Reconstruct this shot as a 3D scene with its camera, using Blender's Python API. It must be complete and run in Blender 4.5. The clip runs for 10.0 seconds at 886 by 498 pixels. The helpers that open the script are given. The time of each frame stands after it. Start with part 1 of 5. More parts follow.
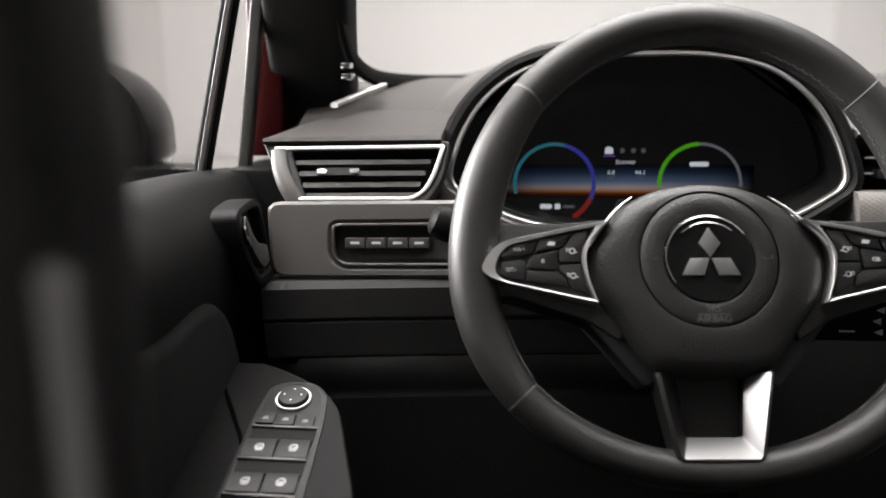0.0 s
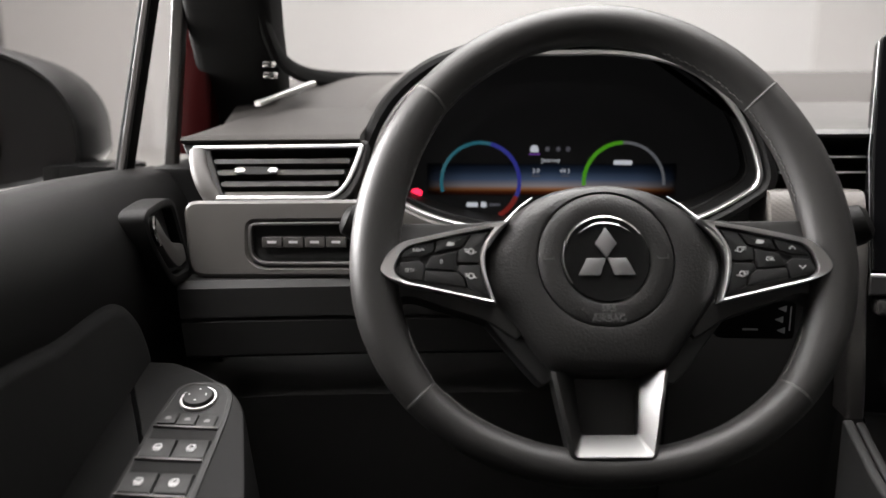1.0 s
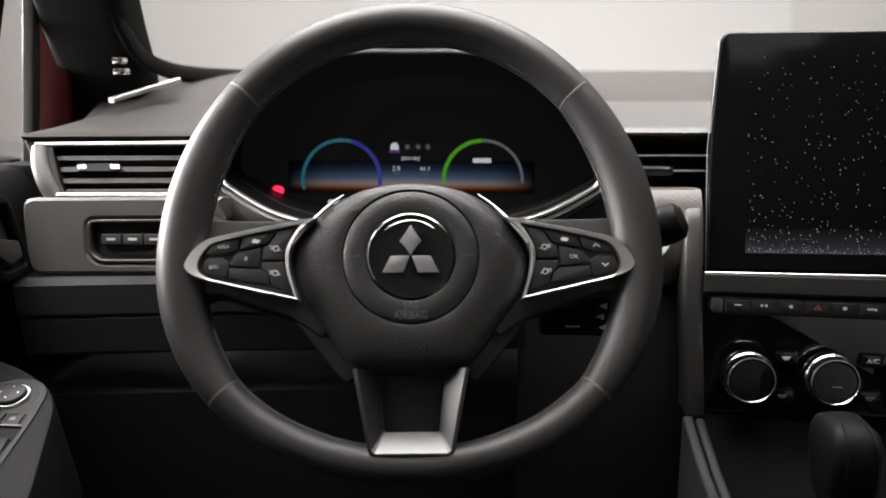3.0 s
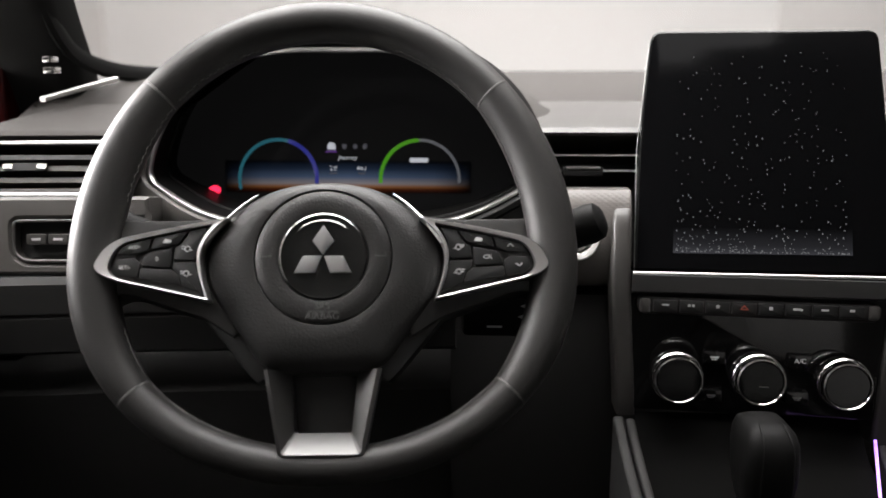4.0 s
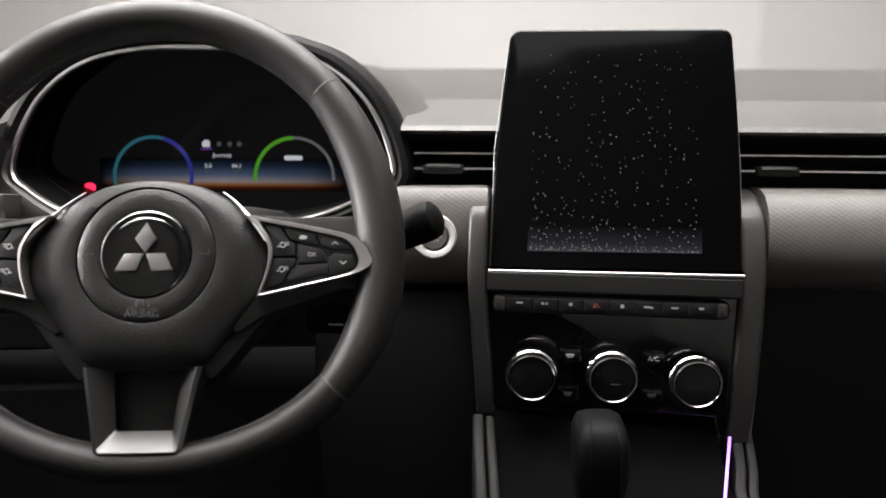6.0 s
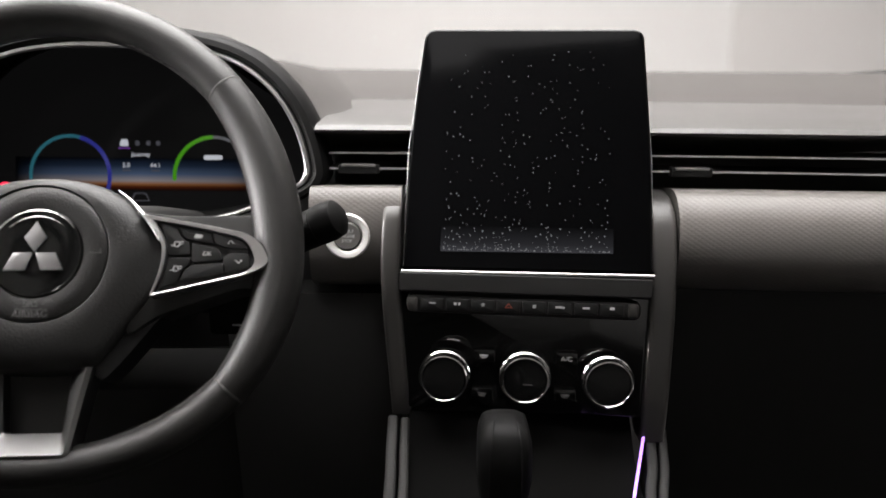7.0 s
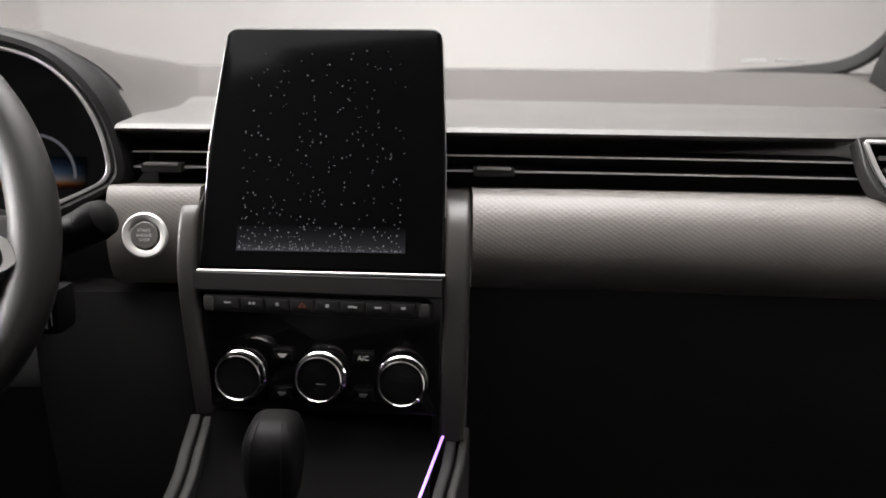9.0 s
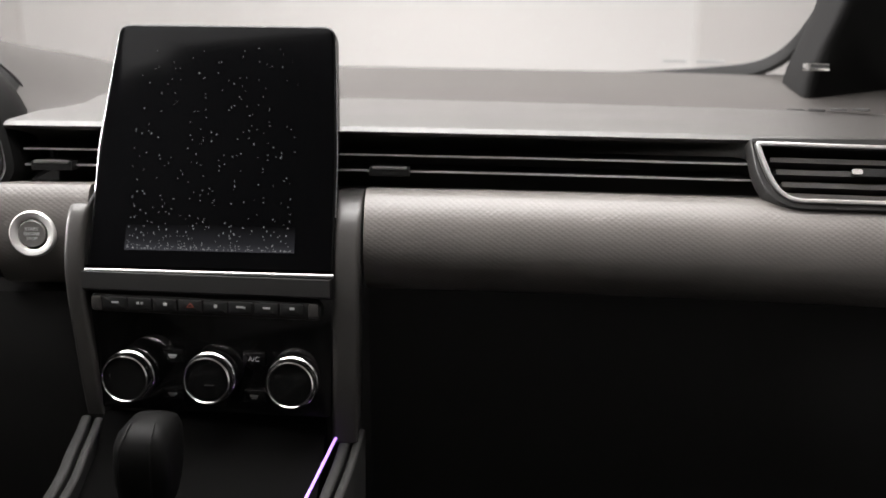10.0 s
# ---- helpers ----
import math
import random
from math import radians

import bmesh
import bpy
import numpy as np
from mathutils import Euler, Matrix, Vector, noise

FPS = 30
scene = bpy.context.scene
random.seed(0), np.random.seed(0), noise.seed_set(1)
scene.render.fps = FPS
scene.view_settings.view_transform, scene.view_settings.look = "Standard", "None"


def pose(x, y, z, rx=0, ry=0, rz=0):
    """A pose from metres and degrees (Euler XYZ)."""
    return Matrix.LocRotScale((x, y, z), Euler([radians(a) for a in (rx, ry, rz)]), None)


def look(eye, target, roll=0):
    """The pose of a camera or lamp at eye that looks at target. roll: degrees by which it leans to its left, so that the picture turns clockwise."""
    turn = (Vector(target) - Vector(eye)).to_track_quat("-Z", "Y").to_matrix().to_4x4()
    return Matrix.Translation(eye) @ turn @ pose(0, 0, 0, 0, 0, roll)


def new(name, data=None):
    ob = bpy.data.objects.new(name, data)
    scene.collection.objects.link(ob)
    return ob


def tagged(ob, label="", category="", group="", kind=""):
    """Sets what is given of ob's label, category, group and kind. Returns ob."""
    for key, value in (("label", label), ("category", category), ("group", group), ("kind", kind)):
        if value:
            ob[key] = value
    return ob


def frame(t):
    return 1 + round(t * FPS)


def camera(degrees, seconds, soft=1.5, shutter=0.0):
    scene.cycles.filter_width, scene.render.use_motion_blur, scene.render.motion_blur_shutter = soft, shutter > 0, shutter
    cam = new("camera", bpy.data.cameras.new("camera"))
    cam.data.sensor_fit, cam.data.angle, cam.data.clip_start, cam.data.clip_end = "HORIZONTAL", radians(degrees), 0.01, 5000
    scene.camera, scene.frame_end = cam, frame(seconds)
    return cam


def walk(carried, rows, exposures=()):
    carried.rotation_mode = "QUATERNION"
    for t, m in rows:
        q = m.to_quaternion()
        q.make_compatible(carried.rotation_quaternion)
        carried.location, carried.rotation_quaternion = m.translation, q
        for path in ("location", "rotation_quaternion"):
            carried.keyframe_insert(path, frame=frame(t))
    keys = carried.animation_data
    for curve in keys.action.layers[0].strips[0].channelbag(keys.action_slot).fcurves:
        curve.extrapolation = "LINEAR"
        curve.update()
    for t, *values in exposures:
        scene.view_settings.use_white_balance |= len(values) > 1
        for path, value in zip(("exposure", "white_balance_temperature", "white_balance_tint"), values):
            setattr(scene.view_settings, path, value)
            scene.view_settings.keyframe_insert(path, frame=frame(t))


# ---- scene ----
cam = camera(58.0, 10.0)
PATH = [
    (0, (-0.136, -0.57, 1.072), (-0.32, 1.381, 0.672), -0.5),
    (0.5, (-0.103, -0.569, 1.075), (-0.272, 1.382, 0.665), -0.5),
    (1, (-0.073, -0.567, 1.078), (-0.225, 1.383, 0.659), -0.4),
    (1.5, (-0.038, -0.565, 1.079), (-0.182, 1.384, 0.656), -0.4),
    (2, (-0.009, -0.563, 1.079), (-0.144, 1.387, 0.655), -0.3),
    (2.5, (0.025, -0.561, 1.078), (-0.103, 1.389, 0.654), -0.2),
    (4, (0.113, -0.554, 1.077), (0.017, 1.398, 0.652), 0.0),
    (4.5, (0.142, -0.55, 1.077), (0.044, 1.401, 0.648), 0.0),
    (5, (0.169, -0.55, 1.077), (0.083, 1.402, 0.647), 0.1),
    (6.5, (0.265, -0.547, 1.078), (0.196, 1.405, 0.646), 0.2),
    (7, (0.293, -0.544, 1.074), (0.267, 1.411, 0.652), 0.5),
    (7.5, (0.335, -0.545, 1.079), (0.291, 1.407, 0.644), 0.5),
    (8, (0.376, -0.544, 1.076), (0.349, 1.41, 0.651), 0.6),
    (8.5, (0.416, -0.541, 1.072), (0.39, 1.415, 0.657), 0.7),
    (9, (0.466, -0.541, 1.081), (0.458, 1.41, 0.643), 0.7),
    (9.5, (0.507, -0.539, 1.077), (0.517, 1.415, 0.651), 0.8),
    (10, (0.551, -0.535, 1.082), (0.57, 1.416, 0.642), 1.1),
]
walk(cam, [(t, look(eye, target, roll)) for t, eye, target, roll in PATH])
cam.data.dof.use_dof = True
cam.data.dof.focus_distance = 0.66
cam.data.dof.aperture_fstop = 3.4

# ---- world and studio light ----
world = bpy.data.worlds.new("studio_world")
scene.world = world
world.use_nodes = True
world.node_tree.nodes["Background"].inputs[0].default_value = (1.0, 0.97, 0.94, 1)
world.node_tree.nodes["Background"].inputs[1].default_value = 0.05
scene.view_settings.exposure = 0.0


def softbox(name, eye, target, w, h, watts, colour=(1, 0.968, 0.958)):
    la = bpy.data.lights.new(name, "AREA")
    la.shape, la.size, la.size_y, la.energy, la.color = "RECTANGLE", w, h, watts, colour
    ob = new(name, la)
    ob.matrix_basis = look(eye, target)
    return ob


softbox("softbox_ceiling", (-0.7, 0.3, 4.7), (-0.7, 0.3, 0), 5.0, 7.0, 1500)
softbox("softbox_side", (-4.4, 0.9, 2.3), (0.2, 0.1, 1.0), 3.6, 2.2, 1750)
# Unseen fill lamp, added only to set the brightness of the front wall.
softbox("added_wall_fill", (-2.2, 6.0, 4.6), (-2.6, 11.8, 1.8), 7.0, 1.5, 118)

# ---- materials ----


def material(name, base, rough=0.5, metal=0.0, bump=0.0, scale=900.0, var=0.15, coat=0.0, emit=None, power=0.0, spec=0.5):
    """Noise grain at two scales drives colour, roughness and relief."""
    m = bpy.data.materials.new(name)
    m.use_nodes = True
    nt = m.node_tree
    b = nt.nodes["Principled BSDF"]
    b.inputs["Metallic"].default_value = metal
    b.inputs["Coat Weight"].default_value = coat
    b.inputs["Coat Roughness"].default_value = 0.06
    b.inputs["Specular IOR Level"].default_value = spec
    tc = nt.nodes.new("ShaderNodeTexCoord")
    big = nt.nodes.new("ShaderNodeTexNoise")
    big.inputs["Scale"].default_value = 14.0
    big.inputs["Detail"].default_value = 5.0
    nt.links.new(tc.outputs["Object"], big.inputs["Vector"])
    mix = nt.nodes.new("ShaderNodeMix")
    mix.data_type = "RGBA"
    mix.inputs["A"].default_value = (*[c * (1 - var) for c in base], 1)
    mix.inputs["B"].default_value = (*[min(1, c * (1 + var)) for c in base], 1)
    nt.links.new(big.outputs["Fac"], mix.inputs["Factor"])
    nt.links.new(mix.outputs["Result"], b.inputs["Base Color"])
    fine = nt.nodes.new("ShaderNodeTexNoise")
    fine.inputs["Scale"].default_value = scale
    fine.inputs["Detail"].default_value = 3.0
    nt.links.new(tc.outputs["Object"], fine.inputs["Vector"])
    rr = nt.nodes.new("ShaderNodeMapRange")
    rr.inputs["To Min"].default_value = max(0.02, rough - 0.06)
    rr.inputs["To Max"].default_value = min(1, rough + 0.06)
    nt.links.new(big.outputs["Fac"], rr.inputs["Value"])
    nt.links.new(rr.outputs["Result"], b.inputs["Roughness"])
    if bump:
        bp = nt.nodes.new("ShaderNodeBump")
        bp.inputs["Strength"].default_value = bump
        bp.inputs["Distance"].default_value = 0.0006
        nt.links.new(fine.outputs["Fac"], bp.inputs["Height"])
        nt.links.new(bp.outputs["Normal"], b.inputs["Normal"])
    if emit:
        b.inputs["Emission Color"].default_value = (*emit, 1)
        b.inputs["Emission Strength"].default_value = power
    return m


def pebbled(name, base, rough, scale, bump, spec=0.4):
    """Leather: cells of a Voronoi field raised between fine creases."""
    m = material(name, base, rough, spec=spec)
    nt = m.node_tree
    tc = nt.nodes.new("ShaderNodeTexCoord")
    vo = nt.nodes.new("ShaderNodeTexVoronoi")
    vo.inputs["Scale"].default_value = scale
    nt.links.new(tc.outputs["Object"], vo.inputs["Vector"])
    bp = nt.nodes.new("ShaderNodeBump")
    bp.invert = True
    bp.inputs["Strength"].default_value = bump
    bp.inputs["Distance"].default_value = 0.0005
    nt.links.new(vo.outputs["Distance"], bp.inputs["Height"])
    nt.links.new(bp.outputs["Normal"], nt.nodes["Principled BSDF"].inputs["Normal"])
    return m


def lozenge(name, base, rough, wide, high, bump):
    """Soft-touch skin embossed with rows of small lozenges."""
    m = material(name, base, rough)
    nt = m.node_tree
    tc = nt.nodes.new("ShaderNodeTexCoord")
    sep = nt.nodes.new("ShaderNodeSeparateXYZ")
    nt.links.new(tc.outputs["Object"], sep.inputs[0])

    def math_node(op, a, b=None):
        n = nt.nodes.new("ShaderNodeMath")
        n.operation = op
        for i, v in enumerate((a, b)):
            if v is None:
                continue
            if isinstance(v, float):
                n.inputs[i].default_value = v
            else:
                nt.links.new(v, n.inputs[i])
        return n.outputs[0]

    kx = math_node("MULTIPLY", sep.outputs["X"], math.pi / wide)
    kz = math_node("MULTIPLY", sep.outputs["Z"], math.pi / high)
    s1 = math_node("SINE", math_node("ADD", kx, kz))
    s2 = math_node("SINE", math_node("SUBTRACT", kx, kz))
    prod = math_node("ABSOLUTE", math_node("MULTIPLY", s1, s2))
    prod = math_node("POWER", prod, 0.6)
    bp = nt.nodes.new("ShaderNodeBump")
    bp.inputs["Strength"].default_value = bump
    bp.inputs["Distance"].default_value = 0.0012
    nt.links.new(prod, bp.inputs["Height"])
    nt.links.new(bp.outputs["Normal"], nt.nodes["Principled BSDF"].inputs["Normal"])
    return m


def clear_glass(name, tint=(0.97, 0.98, 0.98)):
    m = bpy.data.materials.new(name)
    m.use_nodes = True
    nt = m.node_tree
    nt.nodes.remove(nt.nodes["Principled BSDF"])
    tr = nt.nodes.new("ShaderNodeBsdfTransparent")
    tr.inputs[0].default_value = (*tint, 1)
    gl = nt.nodes.new("ShaderNodeBsdfGlossy")
    gl.inputs["Roughness"].default_value = 0.02
    mx = nt.nodes.new("ShaderNodeMixShader")
    mx.inputs[0].default_value = 0.03
    nt.links.new(tr.outputs[0], mx.inputs[1])
    nt.links.new(gl.outputs[0], mx.inputs[2])
    nt.links.new(mx.outputs[0], nt.nodes["Material Output"].inputs[0])
    return m


PLASTIC = material("dark_grained_plastic", (0.016, 0.0155, 0.015), 0.5, bump=0.25, scale=1400, spec=0.25)
PLASTIC_LOW = material("black_lower_plastic", (0.021, 0.0206, 0.0202), 0.6, bump=0.25, scale=1200, spec=0.2)
DASH_TOP = material("soft_grey_dash_skin", (0.034, 0.032, 0.030), 0.44, bump=0.35, scale=1100)
DASH_REAR = material("matt_grey_dash_skin", (0.030, 0.0275, 0.0255), 0.75, bump=0.35, scale=1100, spec=0.2)
FASCIA = lozenge("embossed_fascia_skin", (0.112, 0.104, 0.097), 0.44, 0.0064, 0.0040, 0.16)
FASCIA_PLAIN = material("plain_fascia_skin", (0.062, 0.058, 0.054), 0.42, bump=0.2, scale=1200)
SHOULDER = material("satin_grey_trim", (0.036, 0.034, 0.032), 0.38, bump=0.1, scale=1500)
LEATHER = pebbled("smooth_black_leather", (0.018, 0.0172, 0.0165), 0.46, 1500, 0.2, 0.45)
PAD_SKIN = pebbled("pebbled_black_skin", (0.0135, 0.0131, 0.0128), 0.40, 620, 0.4, 0.5)
EMBOSSED = material("black_embossed_print", (0.085, 0.084, 0.083), 0.45, spec=0.4)
GLOSS = material("gloss_black_lacquer", (0.005, 0.005, 0.005), 0.1, coat=0.1, spec=0.3)
KEYCAP = material("matt_black_keys", (0.012, 0.012, 0.012), 0.45, bump=0.1, scale=1500, spec=0.25)
# Colour set darker than the tunnel's own plastic, to stand for shade there.
TUNNEL_SHADE = material("shaded_tunnel_black", (0.0035, 0.0034, 0.0033), 0.9, bump=0.3, scale=1600, spec=0.03)
# Dark plate colour that stands for shade in the uncut finger recesses.
WELL_SHADE = material("painted_well_shade", (0.010, 0.0098, 0.0096), 0.8, spec=0.1)
# Black for sheets that stand in for shaded depth in slots, wells and gaps.
VOID = material("black_recess_shade", (0.014, 0.0138, 0.0135), 0.7)
CHROME = material("polished_chrome", (0.78, 0.77, 0.76), 0.14, metal=1.0, var=0.04)
LOZENGE = material("smoked_chrome", (0.42, 0.42, 0.425), 0.34, metal=1.0, var=0.05)
BEZEL_SATIN = material("soft_satin_bezel", (0.5, 0.495, 0.49), 0.32, metal=1.0, var=0.05)
SATIN = material("satin_chrome", (0.56, 0.555, 0.55), 0.36, metal=1.0, var=0.05)
SPOKE_SATIN = material("brushed_spoke_trim", (0.19, 0.188, 0.186), 0.33, metal=1.0, var=0.06)
SLAT_EDGE = material("satin_slat_edge", (0.68, 0.67, 0.66), 0.38, metal=0.9)
THREAD = material("grey_thread", (0.09, 0.088, 0.085), 0.7)
PRINT = material("pale_grey_print", (0.45, 0.45, 0.45), 0.5)
PRINT_DIM = material("dim_grey_print", (0.10, 0.10, 0.10), 0.5)
PRINT_RED = material("dull_red_print", (0.25, 0.05, 0.03), 0.5)
SCREEN = material("black_screen_glass", (0.0018, 0.0018, 0.002), 0.12, var=0.05, spec=0.02)
CLUSTER_GLASS = material("dim_backlit_screen_glass", (0.004, 0.004, 0.0042), 0.13, var=0.05, spec=0.05, emit=(1.0, 0.98, 1.0), power=0.0028)
RED_PAINT = material("red_car_paint", (0.020, 0.0008, 0.001), 0.3, coat=0.0, spec=0.15)
ARMREST = material("dark_armrest_plastic", (0.0065, 0.0064, 0.0063), 0.5, bump=0.3, scale=1300, spec=0.07)
SWITCH = material("matt_black_switch", (0.013, 0.013, 0.0128), 0.5, bump=0.1, scale=1500, spec=0.2)
HOUSING = material("black_mirror_shell", (0.0035, 0.0035, 0.0035), 0.35, spec=0.15)
MIRROR = material("mirror_silver", (0.36, 0.37, 0.38), 0.03, metal=1.0, var=0.02)
BRIGHT_RING = material("pale_silver_ring", (0.75, 0.74, 0.72), 0.35, metal=0.5, var=0.04)
BUTTON = material("warm_grey_button", (0.10, 0.095, 0.09), 0.4)
FABRIC = material("black_door_fabric", (0.0075, 0.0074, 0.0073), 0.85, bump=0.5, scale=1800, spec=0.05)
WEBBING = material("grey_belt_webbing", (0.06, 0.057, 0.054), 0.8, bump=0.4, scale=1600)
RUBBER = material("black_rubber", (0.006, 0.0059, 0.0058), 0.65, spec=0.08)
WALL = material("white_studio_wall", (0.63, 0.619, 0.613), 0.85, bump=0.1, scale=60, var=0.03)
WALL_PANEL = material("off_white_studio_panel", (0.56, 0.544, 0.534), 0.85, bump=0.1, scale=60, var=0.03)
# Black for unseen walls that are there to hold back light.
WALL_DARK = material("light_blocking_black", (0.04, 0.04, 0.04), 0.9, scale=60)
DOOR = material("black_door_plastic", (0.0062, 0.0061, 0.0060), 0.5, bump=0.3, scale=1300, spec=0.08)
WALL_GREY = material("beige_studio_wall", (0.15, 0.144, 0.136), 0.85, bump=0.1, scale=60, var=0.14)
# Stretched noise paints the light and shade of wall folds as colour streaks.
FOLD_SHADE = WALL_GREY.node_tree
stretch = FOLD_SHADE.nodes.new("ShaderNodeMapping")
stretch.inputs["Scale"].default_value = (0.3, 0.16, 0.004)
FOLD_SHADE.links.new(FOLD_SHADE.nodes["Texture Coordinate"].outputs["Object"], stretch.inputs["Vector"])
for link in list(FOLD_SHADE.links):
    if link.to_node.type == "TEX_NOISE" and link.to_node.inputs["Scale"].default_value < 20:
        FOLD_SHADE.links.new(stretch.outputs["Vector"], link.to_socket)
FLOOR = material("pale_studio_floor", (0.55, 0.54, 0.52), 0.45, scale=80, var=0.06)
LINING = material("pale_grey_headlining", (0.30, 0.295, 0.288), 0.9, bump=0.4, scale=900)
GLASS = clear_glass("clear_windscreen_glass")
LED = material("violet_light_strip", (0.5, 0.3, 0.8), 0.4, emit=(0.50, 0.24, 0.95), power=1.6)
RED_LAMP = material("red_warning_light", (0.5, 0.02, 0.05), 0.4, emit=(1.0, 0.02, 0.07), power=2.2)


def glow(name, colour, power):
    return material(name, (0.004, 0.004, 0.004), 0.12, emit=colour, power=power, var=0.02)


def ramp_glow(name, stops, power, ends=None):
    """Light graded from the foot to the top of a screen panel, and towards its ends."""
    m = bpy.data.materials.new(name)
    m.use_nodes = True
    nt = m.node_tree
    b = nt.nodes["Principled BSDF"]
    b.inputs["Base Color"].default_value = (0.002, 0.002, 0.0022, 1)
    b.inputs["Roughness"].default_value = 0.13
    b.inputs["Specular IOR Level"].default_value = 0.03
    tc = nt.nodes.new("ShaderNodeTexCoord")
    sep = nt.nodes.new("ShaderNodeSeparateXYZ")
    nt.links.new(tc.outputs["Generated"], sep.inputs[0])

    def graded(axis, marks):
        r = nt.nodes.new("ShaderNodeValToRGB")
        el = r.color_ramp.elements
        el[0].position, el[0].color = 0.0, (*marks[0][1], 1)
        el[1].position, el[1].color = 1.0, (*marks[-1][1], 1)
        for pos, col in marks[1:-1]:
            el.new(pos).color = (*col, 1)
        nt.links.new(sep.outputs[axis], r.inputs[0])
        return r.outputs[0]

    mul = nt.nodes.new("ShaderNodeMix")
    mul.data_type, mul.blend_type = "RGBA", "MULTIPLY"
    mul.inputs["Factor"].default_value = 1.0
    nt.links.new(graded("Z", stops), mul.inputs["A"])
    nt.links.new(graded("X", ends or [(0, (1, 1, 1)), (1, (1, 1, 1))]), mul.inputs["B"])
    nt.links.new(mul.outputs["Result"], b.inputs["Emission Color"])
    b.inputs["Emission Strength"].default_value = power
    return m


# ---- mesh helpers ----


def thing(name, place, label, category, group="", kind=""):
    ob = new(name)
    ob.empty_display_size = 0.02
    ob.matrix_basis = Matrix.Translation(place)
    return tagged(ob, label, category, group, kind)


def part(name, bm, mat, parent=None, label="", sharp=38.0):
    """One bmesh in world metres as one mesh object under a thing or a part."""
    bmesh.ops.recalc_face_normals(bm, faces=bm.faces)
    me = bpy.data.meshes.new(name)
    bm.to_mesh(me)
    bm.free()
    me.materials.append(mat)
    me.polygons.foreach_set("use_smooth", [True] * len(me.polygons))
    me.set_sharp_from_angle(angle=radians(sharp))
    ob = new(name, me)
    if parent:
        ob.parent = parent
        if parent.parent is None:
            ob.matrix_parent_inverse = parent.matrix_basis.inverted()
    if label:
        tagged(ob, label)
    return ob


def loft(rings, closed=True, caps=True, loop=False):
    bm = bmesh.new()
    vs = [[bm.verts.new(p) for p in r] for r in rings]
    n = len(rings[0])
    pairs = list(zip(vs, vs[1:])) + ([(vs[-1], vs[0])] if loop else [])
    for a, b in pairs:
        for i in range(n if closed else n - 1):
            j = (i + 1) % n
            bm.faces.new((a[i], a[j], b[j], b[i]))
    if caps and closed and not loop:
        bm.faces.new(list(reversed(vs[0])))
        bm.faces.new(vs[-1])
    return bm


def frame_of(o, x, y):
    """A matrix whose x and y axes lie along the two given ways, z out of their plane."""
    x = Vector(x).normalized()
    z = x.cross(Vector(y)).normalized()
    y = z.cross(x)
    m = Matrix((x, y, z)).transposed().to_4x4()
    m.translation = o
    return m


def fillet(pts, r, seg=4):
    """The 2D polygon with its corners rounded by r (a number or one a corner)."""
    out, n = [], len(pts)
    for i in range(n):
        p, a, b = Vector(pts[i]), Vector(pts[i - 1]), Vector(pts[(i + 1) % n])
        rad = r[i] if isinstance(r, (list, tuple)) else r
        d1, d2 = (a - p), (b - p)
        cut = min(rad, d1.length * 0.48, d2.length * 0.48)
        if cut < 1e-6:
            out.append(tuple(p))
            continue
        s, e = p + d1.normalized() * cut, p + d2.normalized() * cut
        for k in range(seg + 1):
            t = k / seg
            out.append(tuple((1 - t) ** 2 * s + 2 * t * (1 - t) * p + t * t * e))
    return out


def inset(pts, d):
    """The polygon moved inwards by d along its corner bisectors."""
    n = len(pts)
    area = sum(pts[i - 1][0] * pts[i][1] - pts[i][0] * pts[i - 1][1] for i in range(n))
    s = 1 if area > 0 else -1
    out = []
    for i in range(n):
        p, a, b = Vector(pts[i]), Vector(pts[i - 1]), Vector(pts[(i + 1) % n])
        n1 = Vector((-(p - a).y, (p - a).x)).normalized()
        n2 = Vector((-(b - p).y, (b - p).x)).normalized()
        m = n1 + n2
        if m.length < 1e-6:
            m = n1
        m.normalize()
        k = d / max(0.35, m.dot(n1))
        out.append(tuple(p + m * (s * k)))
    return out


def plate(pts, depth, m, top=0.0, edge=0.0008):
    """A slab with that outline in the frame m: its face at z = top with a softened edge, its back depth below."""
    if edge:
        inner = inset(pts, edge)
        rings = [[m @ Vector((*p, top - depth)) for p in pts], [m @ Vector((*p, top - edge)) for p in pts],
                 [m @ Vector((*p, top - edge * 0.25)) for p in inset(pts, edge * 0.3)], [m @ Vector((*p, top)) for p in inner]]
    else:
        rings = [[m @ Vector((*p, top - depth)) for p in pts], [m @ Vector((*p, top)) for p in pts]]
    return loft(rings)


def ring_plate(outer, inner, depth, m, top=0.0, edge=0.0006):
    """A frame between two outlines of the same number of points."""
    rings = [[m @ Vector((*p, top - depth)) for p in outer], [m @ Vector((*p, top - edge)) for p in outer],
             [m @ Vector((*p, top)) for p in inset(outer, edge)], [m @ Vector((*p, top)) for p in inset(inner, -edge)],
             [m @ Vector((*p, top - edge)) for p in inner], [m @ Vector((*p, top - depth)) for p in inner]]
    return loft(rings, caps=False, loop=True)


def circle(r, n=40, cx=0.0, cy=0.0, ry=None):
    return [(cx + r * math.cos(2 * math.pi * i / n), cy + (ry or r) * math.sin(2 * math.pi * i / n)) for i in range(n)]


def lathe(profile, m, n=48):
    """Turned round the frame's z axis: profile of (radius, height)."""
    return loft([[m @ Vector((r * math.cos(2 * math.pi * i / n), r * math.sin(2 * math.pi * i / n), h)) for i in range(n)] for r, h in profile])


